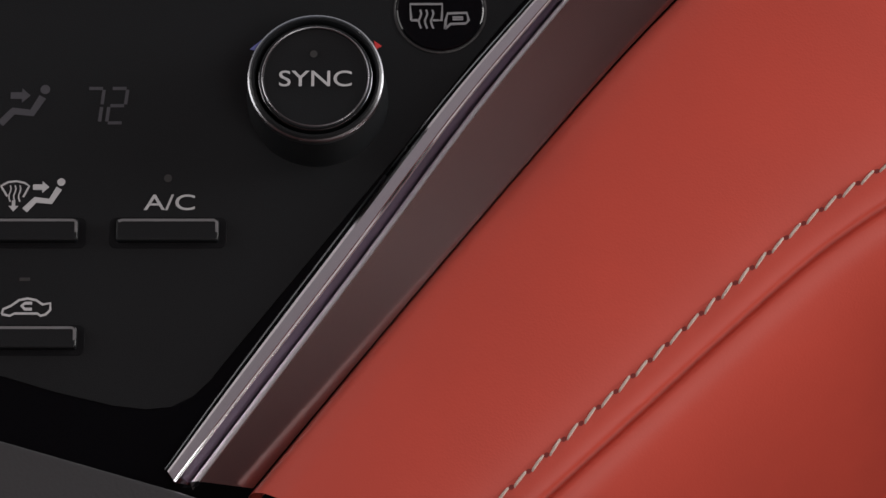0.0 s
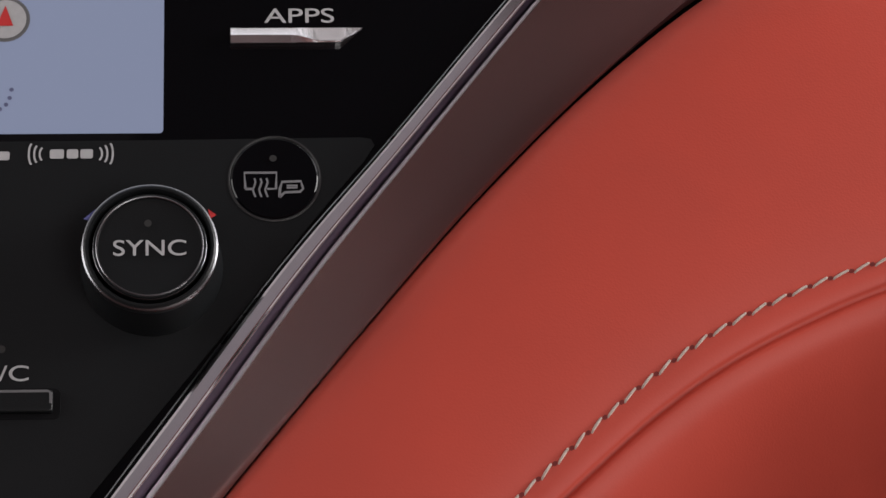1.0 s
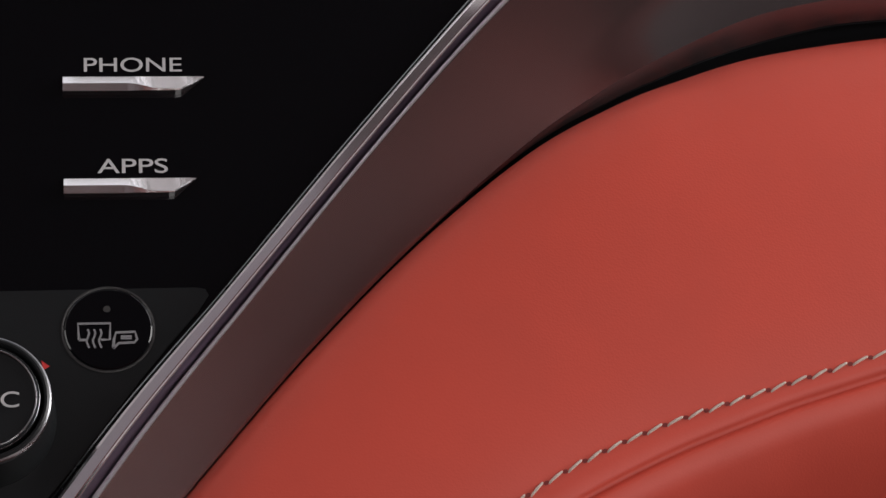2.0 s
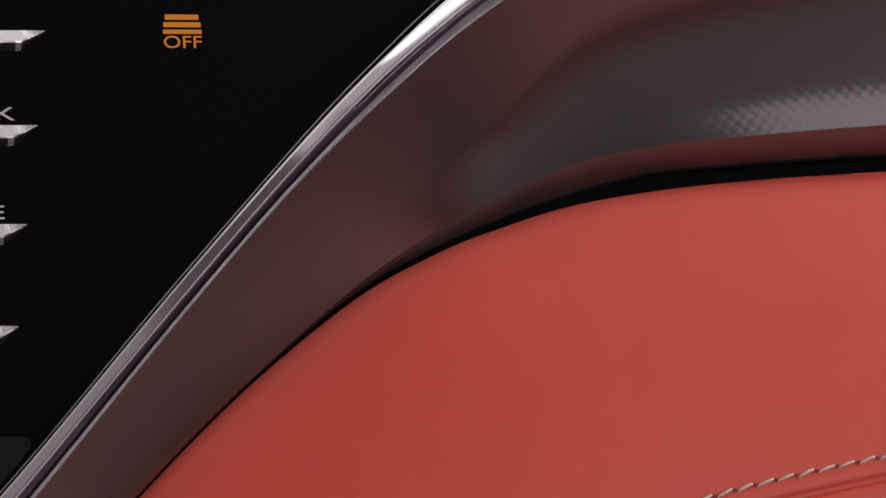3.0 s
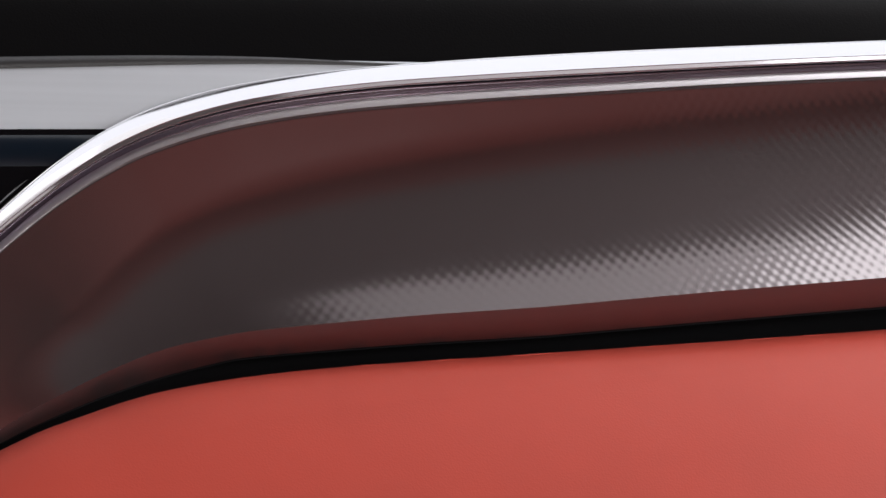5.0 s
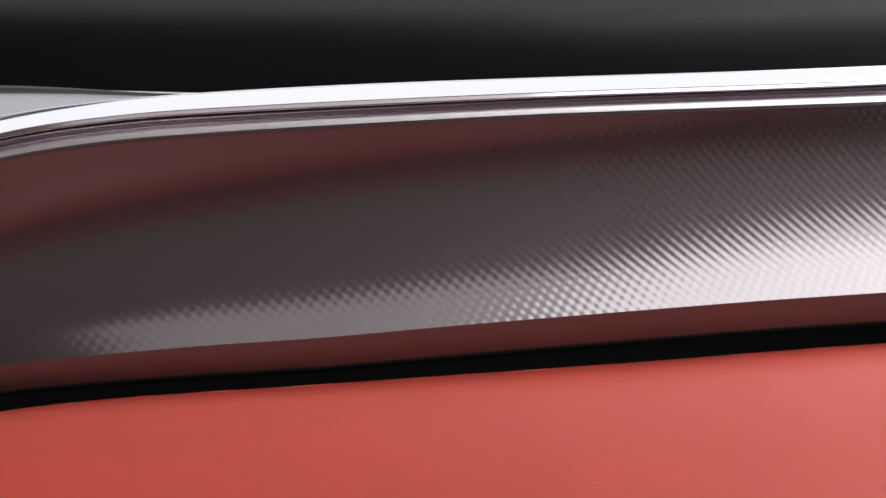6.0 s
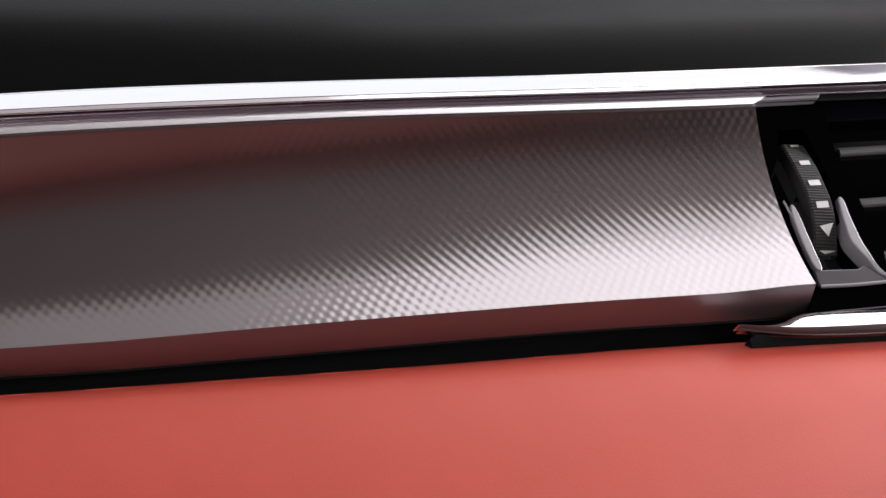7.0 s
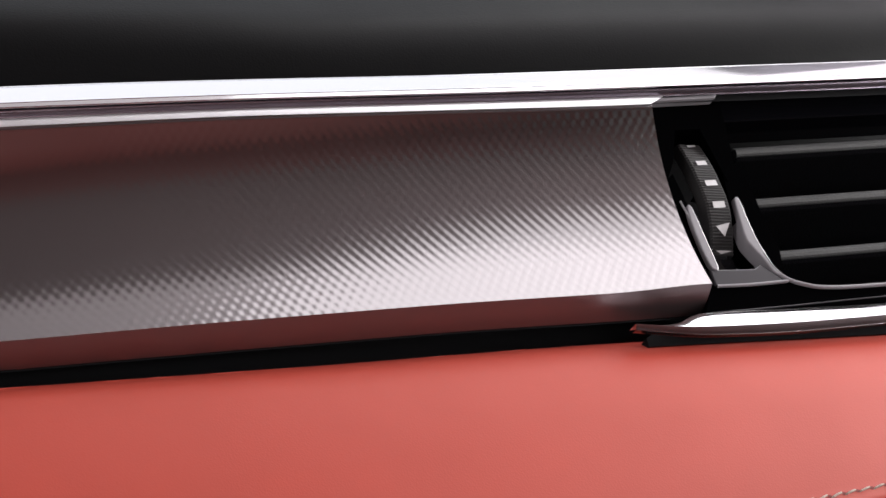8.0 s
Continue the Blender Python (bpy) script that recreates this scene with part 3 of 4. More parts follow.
climate = part("climate_plate", plate(
    [(-.30, -.030), (-.17, -.0240), (-.1259, -.0366), (-.1096, -.0416), (-.0934, -.0455), (-.0840, -.0466), (-.0770, -.0459), (-.0711, -.0428), (-.0660, -.0378), (-.0617, -.0320),
     (-.0360, .0010), (-.0105, .0337), (.0080, .0590), (.0180, .0718), (.0260, .0815), (.0290, .0865), (.0280, .0885), (.0250, .0890), (-.03, .0885), (-.30, .0875)], FACE - 0.001, PLATE, 0), CHARCOAL, panel, "satin charcoal climate plate")
# display
part("display", plate(box_outline(-.2200, .0909, -.0338, .2150, 0.0012), FACE - 0.001, FACE + 0.0003, 0), SCREEN, panel, "lit grey-blue map screen")
SCR = FACE + 0.0003
part("route_dots", flat_shapes([disc_outline(u, v, 0.0007, 10) for u, v in (
    (-.0975, .0912), (-.0950, .0935), (-.0925, .0957), (-.0905, .0975), (-.0878, .0980), (-.0850, .0982), (-.0823, .0988), (-.0805, .1003), (-.0795, .1025), (-.0790, .1052))], SCR),
     SCREEN_MARK, panel, "dotted route line")
part("compass", flat_shapes([disc_outline(-.0815, .1285, .0075, 32)], SCR), GREY, panel, "round compass mark")
part("compass_dial", flat_shapes([disc_outline(-.0815, .1285, .0064, 32)], SCR + 0.0002), PAINT, panel)
part("compass_needle", flat_shapes([[(-.0840, .1262), (-.0790, .1262), (-.0815, .1330)]], SCR + 0.0004), RED_MARK, panel, "red needle")
# receiver marks under the display, as plain shapes
def wave_marks(u, v, sign):
    return [[(u + sign * (0.0016 * j + 0.0012 * math.cos(radians(a))), v + 0.0036 * (0.6 + 0.2 * j) * math.sin(radians(a))) for a in range(-70, 71, 20)] for j in range(3)]


for sign, middle in ((1, -.0530), (-1, -.0690)):
    part("radio_waves", stroke(wave_marks(middle, .0841, sign), 0.0006, PLATE), PAINT, panel, "pale printed wave mark")
for u0, u1 in ((-.0672, -.0630), (-.0622, -.0588), (-.0582, -.0545)):
    part("radio_bar", flat_shapes([box_outline(u0, .0826, u1, .0856, .0006)], PLATE), PAINT, panel, "pale printed bar")
part("tuner_mark", merged(stroke([[(-.0962 + 0.0022 * math.cos(radians(a)), .0840 + 0.0036 * math.sin(radians(a))) for a in range(-90, 91, 20)]], 0.0006, PLATE),
                          flat_shapes([box_outline(-.1020, .0822, -.0982, .0856, .0005), box_outline(-.0918, .0822, -.0790, .0850, .0006)], PLATE)), PAINT, panel, "pale printed tuner mark")


def metal_key(name, words, u0, u1, v, text_u, text_width, text_gap=0.0070):
    """A flat chrome key under its word: a wedge cut at one end, with a stepped upper face, in a dark slot."""
    bm = bmesh.new()
    n = 24
    rows = []
    for k in range(n + 1):
        t = k / n
        u = u0 + (u1 - u0) * t
        step = ramp(t, [(0.45, -0.0006), (0.70, -0.0027)])
        end = max(0.0, (t - 0.82) / 0.18)
        low = -0.0033 + 0.0058 * end
        line = max(step, low + 0.0004) if end < 1 else 0.0024
        rise = FACE + 0.0007 + min(0.0026 - line, 0.0036) * 0.60 * (1 - 0.7 * end)
        rows.append([bm.verts.new(at(u, v + dv, w)) for dv, w in ((0.0027, FACE), (0.0026, FACE + 0.0007), (line, rise), (max(low, -0.0031), rise - 0.0003), (low, FACE))])
    for a, b in zip(rows, rows[1:]):
        for j in range(4):
            bm.faces.new((a[j], a[j + 1], b[j + 1], b[j]))
    bm.faces.new(rows[0])
    bmesh.ops.remove_doubles(bm, verts=bm.verts, dist=0.00002)
    key = part("chrome_key", mesh_of(bm, "chrome_key", CHROME_SATIN, False), CHROME_SATIN, panel, "bright chrome wedge key")
    if words:
        lettering("word", words, text_u, v + text_gap, text_width, 0.0049, FACE, PAINT, panel)
    return key


metal_key("apps", "APPS", -.0137, .0261, .1226, .0070, .0212)
metal_key("phone", "PHONE", -.0139, .0293, .1573, .0075, .0300)
metal_key("track", "TRACK", -.0110, .0332, .1922, .0105, .0320)
metal_key("seek", "", -.0090, .0364, .2268, .0105, .0320)


def climate_key(u0, u1, v0, v1):
    """A dark rocker key with a rounded upper edge in a soft recess; the edge's highlight is a grey stroke."""
    part("key_recess", plate(box_outline(u0 - 0.0022, v0 - 0.0016, u1 + 0.0022, v1 + 0.0012, 0.002), PLATE - 0.001, PLATE + 0.00025, 0.0002, 1), DARK_VOID, panel)
    key = part("climate_key", plate(box_outline(u0, v0, u1, v1, 0.0008), PLATE, PLATE + 0.0026, 0.0006, 3), CHARCOAL, panel, "satin black climate key", smooth=False)
    rim = [[(u0 + 0.0006, v1 - 0.0009), (u0 + 0.0016, v1 - 0.0005), (u1 - 0.0014, v1 - 0.0005), (u1 - 0.0006, v1 - 0.0010), (u1 - 0.0005, v1 - 0.0042)]]
    part("key_glint", stroke(rim, 0.0008, PLATE + 0.0025, 0.00025), GREY, key, "grey stroke for the highlight on the upper edge")


climate_key(-.0941, -.0646, .0030, .0096)
climate_key(-.1380, -.1051, .0030, .0096)
climate_key(-.1380, -.1043, -.0292, -.0228)
lettering("word", "A/C", -.0792, .0154, .0148, .0048, PLATE, PAINT, panel)
def segments(u, v, wide, high, lit):
    """Seven-segment numerals: which of the bars a..g are lit."""
    half, lean = high / 2, 0.10
    ends = {"a": ((0, high), (wide, high)), "b": ((wide, high), (wide, half)), "c": ((wide, half), (wide, 0)), "d": ((0, 0), (wide, 0)), "e": ((0, half), (0, 0)), "f": ((0, high), (0, half)), "g": ((0, half), (wide, half))}
    lines = []
    for bar_name in lit:
        (x0, y0), (x1, y1) = ends[bar_name]
        x0, x1, y0, y1 = x0 + 0.08 * (x1 - x0), x1 - 0.08 * (x1 - x0), y0 + 0.08 * (y1 - y0), y1 - 0.08 * (y1 - y0)
        lines.append([(u + x0 + lean * y0, v + y0), (u + x1 + lean * y1, v + y1)])
    return lines


part("numeral", stroke(segments(-.1052, .0400, .0048, .0108, "abc"), 0.0010, PLATE), PRINT_DIM, panel, "dim seven-segment numeral")
part("numeral", stroke(segments(-.0983, .0400, .0048, .0108, "abged"), 0.0010, PLATE), PRINT_DIM, panel, "dim seven-segment numeral")


def seated_mark(u, v, k):
    """A plain bent bar with an arrow: air towards the seat."""
    lines = [[(u - 0.0065 * k, v - 0.0050 * k), (u - 0.0030 * k, v - 0.0012 * k), (u + 0.0022 * k, v - 0.0018 * k), (u + 0.0050 * k, v + 0.0030 * k)]]
    return merged(stroke(lines, 0.0022 * k, 0), flat_shapes([disc_outline(u + 0.0056 * k, v + 0.0052 * k, 0.0014 * k, 14)], 0),
                  flat_shapes([[(u - 0.004 * k, v + 0.0024 * k), (u - 0.0008 * k, v + 0.0024 * k), (u - 0.0008 * k, v + 0.0012 * k), (u + 0.0016 * k, v + 0.0034 * k), (u - 0.0008 * k, v + 0.0056 * k), (u - 0.0008 * k, v + 0.0044 * k), (u - 0.004 * k, v + 0.0044 * k)]], 0))


def raised(bm, w):
    bmesh.ops.translate(bm, verts=bm.verts, vec=AXIS_W * w)
    return bm


part("airflow_mark", raised(seated_mark(-.1225, .0450, 1.05), PLATE), PRINT_DIM, panel, "dim airflow symbol")
part("airflow_mark", raised(seated_mark(-.1155, .0172, 0.85), PLATE), PAINT, panel, "pale airflow symbol")
part("demist_mark", merged(stroke([[(-.1282, .0204), (-.1262, .0216), (-.1238, .0219), (-.1214, .0214), (-.1200, .0204), (-.1216, .0170)], [(-.1282, .0204), (-.1262, .0172)]], 0.0006, PLATE),
                           stroke([[(-.1255 + 0.0014 * j + 0.0003 * math.sin(i * 1.4), .0206 - 0.0010 * i) for i in range(6)] for j in range(3)], 0.0004, PLATE),
                           flat_shapes([[(-.1248, .0160), (-.1238, .0160), (-.1238, .0143), (-.1228, .0143), (-.1243, .0126), (-.1258, .0143), (-.1248, .0143)]], PLATE)), PAINT, panel, "pale demist symbol")
part("recirculation_mark", merged(stroke([[(-.1262, -.0185), (-.1258, -.0170), (-.1236, -.0160), (-.1214, -.0143), (-.1190, -.0138), (-.1165, -.0143), (-.1146, -.0156), (-.1124, -.0152), (-.1123, -.0172), (-.1136, -.0186),
                                           (-.1150, -.0190), (-.1160, -.0183), (-.1225, -.0183), (-.1238, -.0190), (-.1262, -.0185)]], 0.0007, PLATE),
                                  stroke([[(-.1176, -.0152), (-.1196, -.0152), (-.1206, -.0160), (-.1196, -.0170), (-.1176, -.0170)]], 0.0009, PLATE)), PAINT, panel, "pale recirculation symbol")
part("indicator_lamp", flat_shapes([disc_outline(-.0798, .0228, .0012, 14)], PLATE), LAMP_OFF, panel, "unlit indicator lamp")
part("indicator_lamp", flat_shapes([box_outline(-.1215, -.0085, -.1185, -.0075)], PLATE), LAMP_OFF, panel, "unlit indicator lamp")

# round demister button
part("demist_ring", turned(-.0008, .0757, [(.0138, PLATE - 0.001), (.0138, PLATE + 0.0003), (.0134, PLATE + 0.0004), (.0131, PLATE + 0.0002), (.0131, PLATE - 0.001)]), SATIN, panel)
button = part("demist_button", turned(-.0008, .0757, [(.0129, PLATE - 0.002), (.0129, PLATE + 0.0003), (.0125, PLATE + 0.0006), (.008, PLATE + 0.0005), (0, PLATE + 0.0004)]), GLOSS, panel, "round gloss black demister button")
BTN = PLATE + 0.0006
part("rear_window_mark", stroke([[(-.0094, .0722), (-.0097, .0774), (-.0002, .0774), (-.0004, .0722), (-.0030, .0722)], [(-.0094, .0722), (-.0074, .0722)]], 0.0008, BTN), PRINT_SOFT, button, "pale rear window outline")
part("heat_waves", stroke([[(-.0068 + 0.0018 * j + 0.0004 * math.sin(i * 1.5), .0756 - 0.0012 * i) for i in range(6)] for j in range(3)], 0.0006, BTN), PRINT_SOFT, button, "pale heat waves")
part("mirror_mark", stroke([[(.0006, .0694), (.0008, .0722), (.0014, .0744), (.0070, .0746), (.0076, .0722), (.0068, .0712), (.0022, .0710), (.0006, .0694)]], 0.0008, BTN), PRINT_SOFT, button, "pale mirror outline")
part("mirror_glass", stroke([[(.0028, .0732), (.0060, .0732)], [(.0028, .0725), (.0060, .0725)]], 0.0006, BTN), PRINT_SOFT, button, "pale mirror lines")
part("indicator_lamp", flat_shapes([disc_outline(-.0012, .0820, .0011, 12)], BTN), LAMP_OFF, button)

# climate knob
KU, KV, KH = -.0366, .0470, 0.0190
knob = part("climate_knob", turned(KU, KV, [(.0206, PLATE - 0.001), (.0206, PLATE + 0.003), (.0200, PLATE + 0.006), (.0196, PLATE + KH - 0.003), (.0193, PLATE + KH - 0.0008), (.0184, PLATE + KH), (.0178, PLATE + KH), (.0174, PLATE + KH - 0.0008), (.0170, PLATE + KH - 0.004)]),
            CHARCOAL, panel, "round satin black temperature knob")
part("knob_ring", turned(KU, KV, [(.0197, PLATE + KH - 0.0030), (.0197, PLATE + KH - 0.0014), (.0195, PLATE + KH - 0.0009), (.0188, PLATE + KH - 0.0004), (.0181, PLATE + KH), (.0178, PLATE + KH - 0.0001), (.0176, PLATE + KH - 0.0014)]), RING, knob, "glossy charcoal ring")
part("knob_cap", turned(KU, KV, [(.0163, PLATE + KH - 0.004), (.0163, PLATE + KH - 0.0005), (.0159, PLATE + KH + 0.0002), (.0152, PLATE + KH + 0.0002), (.0148, PLATE + KH - 0.0006), (.008, PLATE + KH - 0.0012), (0, PLATE + KH - 0.0014)]), CHARCOAL, knob, "push cap")
part("cap_rim", turned(KU, KV, [(.0164, PLATE + KH - 0.0010), (.0163, PLATE + KH - 0.0004), (.0158, PLATE + KH), (.0153, PLATE + KH + 0.0003), (.0150, PLATE + KH + 0.0002)]), RING, knob, "thin glossy rim")
lettering("word", "SYNC", KU, KV - 0.0004, .0209, .0049, PLATE + KH - 0.0006, PAINT, knob)
part("indicator_lamp", flat_shapes([disc_outline(KU - 0.0006, KV + 0.0072, .0011, 14)], PLATE + KH - 0.0006), LAMP_OFF, knob)
part("warm_mark", flat_shapes([[(KU + 0.0172, KV + 0.0092), (KU + 0.0190, KV + 0.0104), (KU + 0.0166, KV + 0.0122)]], PLATE + KH - 0.0025), RED_MARK, knob, "red warm mark")
part("cool_mark", flat_shapes([[(KU - 0.0176, KV + 0.0090), (KU - 0.0192, KV + 0.0094), (KU - 0.0156, KV + 0.0126)]], PLATE + KH - 0.0025), BLUE_MARK, knob, "blue cool mark")

# amber airbag lamp
lettering("lamp_word", "OFF", .0800, .2257, .0122, .0046, FACE, AMBER, panel)
for u0, v0, u1, v1 in ((.0746, .2340, .0854, .2360), (.0740, .2312, .0860, .2331), (.0738, .2287, .0862, .2303)):
    part("lamp_line", flat_shapes([box_outline(u0, v0, u1, v1)], FACE), AMBER, panel, "amber lamp line")

# grey edge of the shelf under the panel
shelf = thing("console_shelf", at(-0.12, -0.08, 0), "dark grey plastic shelf edge below the controls", "console")
part("shelf_edge", plate([(-.40, .0080), (-.1249, -.0573), (-.0735, -.0723), (-.0500, -.0800), (-.0500, -.16), (-.40, -.16)], FACE - 0.01, 0.004, 0.0012, 3), SHELF, shelf)

# ---------------------------------------------------------------- air vent
vent = thing("air_vent", at(0.68, 0.25, -0.03), "gloss black side air vent with adjuster wheel and slats", "air vent")
def bead(points, width, w, height):
    """A rounded ridge along a line on the leaning plane."""
    line = spline(points)

    def offset(k, h):
        def row(s):
            a, c = line(s - 0.05), line(s + 0.05)
            d = (c - a).normalized()
            p = line(s) + Vector((-d.y, d.x)) * width * k
            return (p.x, p.y, w + h)
        return row
    rows = [offset(-0.5, -height), offset(-0.47, 0.0), offset(-0.3, 0.7 * height), offset(0.0, height), offset(0.3, 0.7 * height), offset(0.47, 0.0), offset(0.5, -height)]
    bm = skin([rows], 0, len(points) - 1, 8 * (len(points) - 1))
    bmesh.ops.recalc_face_normals(bm, faces=bm.faces)
    return bm


part("vent_surround", plate([(.6212, .3090), (.6527, .3113), (.6574, .3125), (.6560, .3006), (.6545, .2844), (.6530, .2763), (.6480, .2714), (.6465, .2790), (.6430, .2960), (.6310, .2950), (.6255, .2800), (.6185, .2690), (.6192, .2850), (.6200, .2960)], -0.020, -0.0075, 0),
     VENT_BLACK, vent, "gloss black upper surround")
part("vent_surround", plate([(.6185, .2700), (.6230, .2740), (.6250, .2620), (.6262, .2500), (.6275, .2400), (.6285, .2300), (.6245, .2215), (.6208, .2383), (.6190, .2582)], -0.020, -0.0072, 0),
     VENT_BLACK, vent, "gloss black slot side")
part("vent_surround", plate([(.6470, .2740), (.6560, .2800), (.6590, .2620), (.6600, .2500), (.6620, .2400), (.6600, .2270), (.6540, .2290), (.6470, .2420), (.6455, .2560)], -0.020, -0.0078, 0),
     VENT_BLACK, vent, "gloss black slot side")
part("vent_surround", plate([(.6240, .2230), (.6420, .2236), (.6600, .2250), (.6670, .2236), (.6780, .2224), (.7053, .2240), (.80, .2320), (.80, .2215), (.7133, .2138), (.6990, .2129), (.6167, .2095)], -0.020, -0.0068, 0),
     VENT_BLACK, vent, "gloss black lower surround")


def rounded(points):
    """A closed outline smoothed through its corners."""
    n, out = len(points), []
    for i in range(n):
        p0, p1, p2, p3 = (Vector(points[(i + j) % n]) for j in (-1, 0, 1, 2))
        for t in (0.0, 0.34, 0.67):
            q = 0.5 * (2 * p1 + (p2 - p0) * t + (2 * p0 - 5 * p1 + 4 * p2 - p3) * t * t + (3 * p1 - p0 - 3 * p2 + p3) * t ** 3)
            out.append((q.x, q.y))
    return out


# Highlights along the frame and slot are laid on as paler pieces.
part("frame_highlight", plate([(.6207, .3068), (.6510, .3097), (.6542, .3128), (.6557, .3130), (.6517, .3082), (.6205, .3052)], -0.012, -0.0028, 0.0004, 2), SLOT_GLINT, vent, "upper frame edge, pale grey for its highlight")
for outline in ([(.6237, .2583), (.6256, .2571), (.6270, .2463), (.6279, .2386), (.6288, .2297), (.6259, .2297), (.6243, .2347), (.6232, .2449), (.6229, .2526)],
                [(.6468, .2623), (.6490, .2618), (.6498, .2525), (.6511, .2431), (.6527, .2378), (.6547, .2314), (.6565, .2273), (.6538, .2288), (.6510, .2344), (.6483, .2387), (.6461, .2431), (.6458, .2500), (.6462, .2576)]):
    part("slot_rim", plate(rounded(outline), -0.012, -0.0050, 0.0005, 2), SLOT_GLINT, vent, "slot edge, pale grey for its highlight")
part("slot_edge", bead([(.6214, .2604), (.6224, .2560), (.6234, .2518)], 0.0007, -0.0056, 0.0004), SLOT_GLINT, vent, "thin slot edge, greyed for its highlight")
part("slot_edge", bead([(.6549, .2709), (.6552, .2640), (.6553, .2577)], 0.0013, -0.0092, 0.0004), GLOSS_GREY, vent, "thin slot edge, greyed for its highlight")
part("slot_edge", bead([(.6571, .2725), (.6579, .2617), (.6592, .2515)], 0.0008, -0.0092, 0.0004), SLOT_GLINT, vent, "thin slot edge, greyed for its highlight")
part("vent_rim", bead([(.6519, .2370), (.6545, .2308), (.6587, .2262), (.6665, .2234), (.6781, .2222), (.7053, .2238), (.80, .2318)], 0.0014, -0.0055, 0.0007), SLOT_GLINT, vent, "thin rim, pale grey for its highlight")
part("slot_ledge", plate([(.6248, .2294), (.6454, .2302), (.6490, .2322), (.6542, .2283), (.6592, .2245), (.6413, .2230), (.6251, .2224)], -0.012, -0.0056, 0.0006, 2), GLOSS_GREY, vent, "glossy grey ledge under the slot")
part("ledge_edge", bead([(.6255, .2221), (.6413, .2230), (.6593, .2248)], 0.0012, -0.0055, 0.0006), SLOT_GLINT, vent, "front edge of the ledge, pale grey for its highlight")
part("lower_line", bead([(.6234, .2111), (.6566, .2141), (.7034, .2188), (.80, .2275)], 0.0006, -0.0066, 0.0003), GLOSS_GREY, vent, "thin grey seam line")
part("vent_header", plate([(.6500, .3030), (.80, .3165), (.80, .3350), (.6500, .3200)], -0.030, -0.013, 0.0005, 1), GLOSS, vent, "gloss black upper edge of the vent")
part("slot_floor", plate([(.6240, .2400), (.6440, .2400), (.6450, .2290), (.6240, .2290)], -0.03, -0.015, 0), GLOSS, vent, "dark slot floor")
# A black plate takes the place of the shadow below the strip.
part("strip_shade", plate([(.5860, .1950), (.80, .2060), (.80, .2110), (.6050, .2035), (.5900, .2008), (.5860, .1985)], -0.030, -0.0048, 0), DARK_VOID, vent, "black sheet for the shade under the chrome strip")
part("vent_well", plate([(.57, .14), (.84, .16), (.84, .40), (.57, .38)], -0.09, -0.06, 0), DARK_VOID, vent, "dark vent duct")
for left, low in ((.6585, .2886), (.6605, .2647), (.6620, .2404)):
    slat = bmesh.new()
    rows = []
    for u, lift in ((left, 0.0), (left + 0.002, 0.0002), (left + 0.18, 0.0167)):
        thin = 0.6 if u == left else 1.0
        rows.append([slat.verts.new(at(u, low + lift + a * thin, c)) for a, c in ((0.0030, -0.026), (0.0022, -0.0150), (0.0012, -0.0125), (-0.0006, -0.0115), (-0.0024, -0.0120), (-0.0034, -0.0140), (-0.0045, -0.045), (-0.0010, -0.048))])
    for r0, r1 in zip(rows, rows[1:]):
        for j in range(8):
            slat.faces.new((r0[j], r0[(j + 1) % 8], r1[(j + 1) % 8], r1[j]))
    slat.faces.new(rows[0])
    slat.faces.new(list(reversed(rows[-1])))
    body = part("slat", slat, SOFT, vent)
    # The black slat's front highlight, given as a greyer bead.
    part("slat_edge", bead([(left + 0.001, low - 0.0004), (left + 0.09, low + 0.0080), (left + 0.178, low + 0.0163)], 0.0042, -0.0117, 0.0009), SLAT_GLINT, body, "rounded slat edge, greyed for its highlight")

# adjuster wheel: a ribbed drum that curves out of its slot
WHEEL_LINE = spline([(0.6396, 0.2921), (0.6380, 0.2794), (0.6370, 0.2681), (0.6377, 0.2587), (0.6387, 0.2499), (0.6395, 0.2414)])


def drum(k, across, lift=0.0):
    """A place on the wheel: k along its rim from 0 to 5, across in metres."""
    p = WHEEL_LINE(k)
    return at(p.x + across, p.y - 0.02 * across, -0.0155 + 0.0115 * math.sin(math.pi * min(max((k + 0.4) / 5.6, 0), 1)) + lift)


wheel_bm = bmesh.new()
ribs = []
for n in range(121):
    k = 5.0 * n / 120
    high = 0.0002 if n % 3 else -0.0003
    ribs.append([wheel_bm.verts.new(drum(k, across, lift + high)) for across, lift in ((-0.0055, -0.006), (-0.0053, -0.0008), (-0.0046, 0.0), (0.0046, 0.0), (0.0053, -0.0008), (0.0055, -0.006))])
for r0, r1 in zip(ribs, ribs[1:]):
    for j in range(5):
        wheel_bm.faces.new((r0[j], r0[j + 1], r1[j + 1], r1[j]))
wheel = part("adjuster_wheel", wheel_bm, WHEEL, vent, "ribbed dark adjuster wheel", smooth=False)


def drum_patch(corners, name, label=""):
    bm = bmesh.new()
    bm.faces.new([bm.verts.new(drum(k, across, 0.0006)) for across, k in corners])
    part(name, bm, WHITE, wheel, label, smooth=False)


for k, half, wide in ((0.16, 0.05, 0.0020), (1.03, 0.11, 0.0024), (2.03, 0.13, 0.0027), (3.06, 0.14, 0.0028)):
    drum_patch([(-wide, k + half), (wide, k + half - 0.05), (wide, k - half - 0.05), (-wide, k - half)], "wheel_dash", "white dash")
drum_patch([(-0.0030, 3.94), (0.0034, 3.78), (0.0008, 4.34)], "wheel_arrow", "white arrow")
drum_patch([(-0.0036, 4.86), (0.0042, 4.86), (-0.0010, 4.99)], "wheel_arrow", "white arrow")

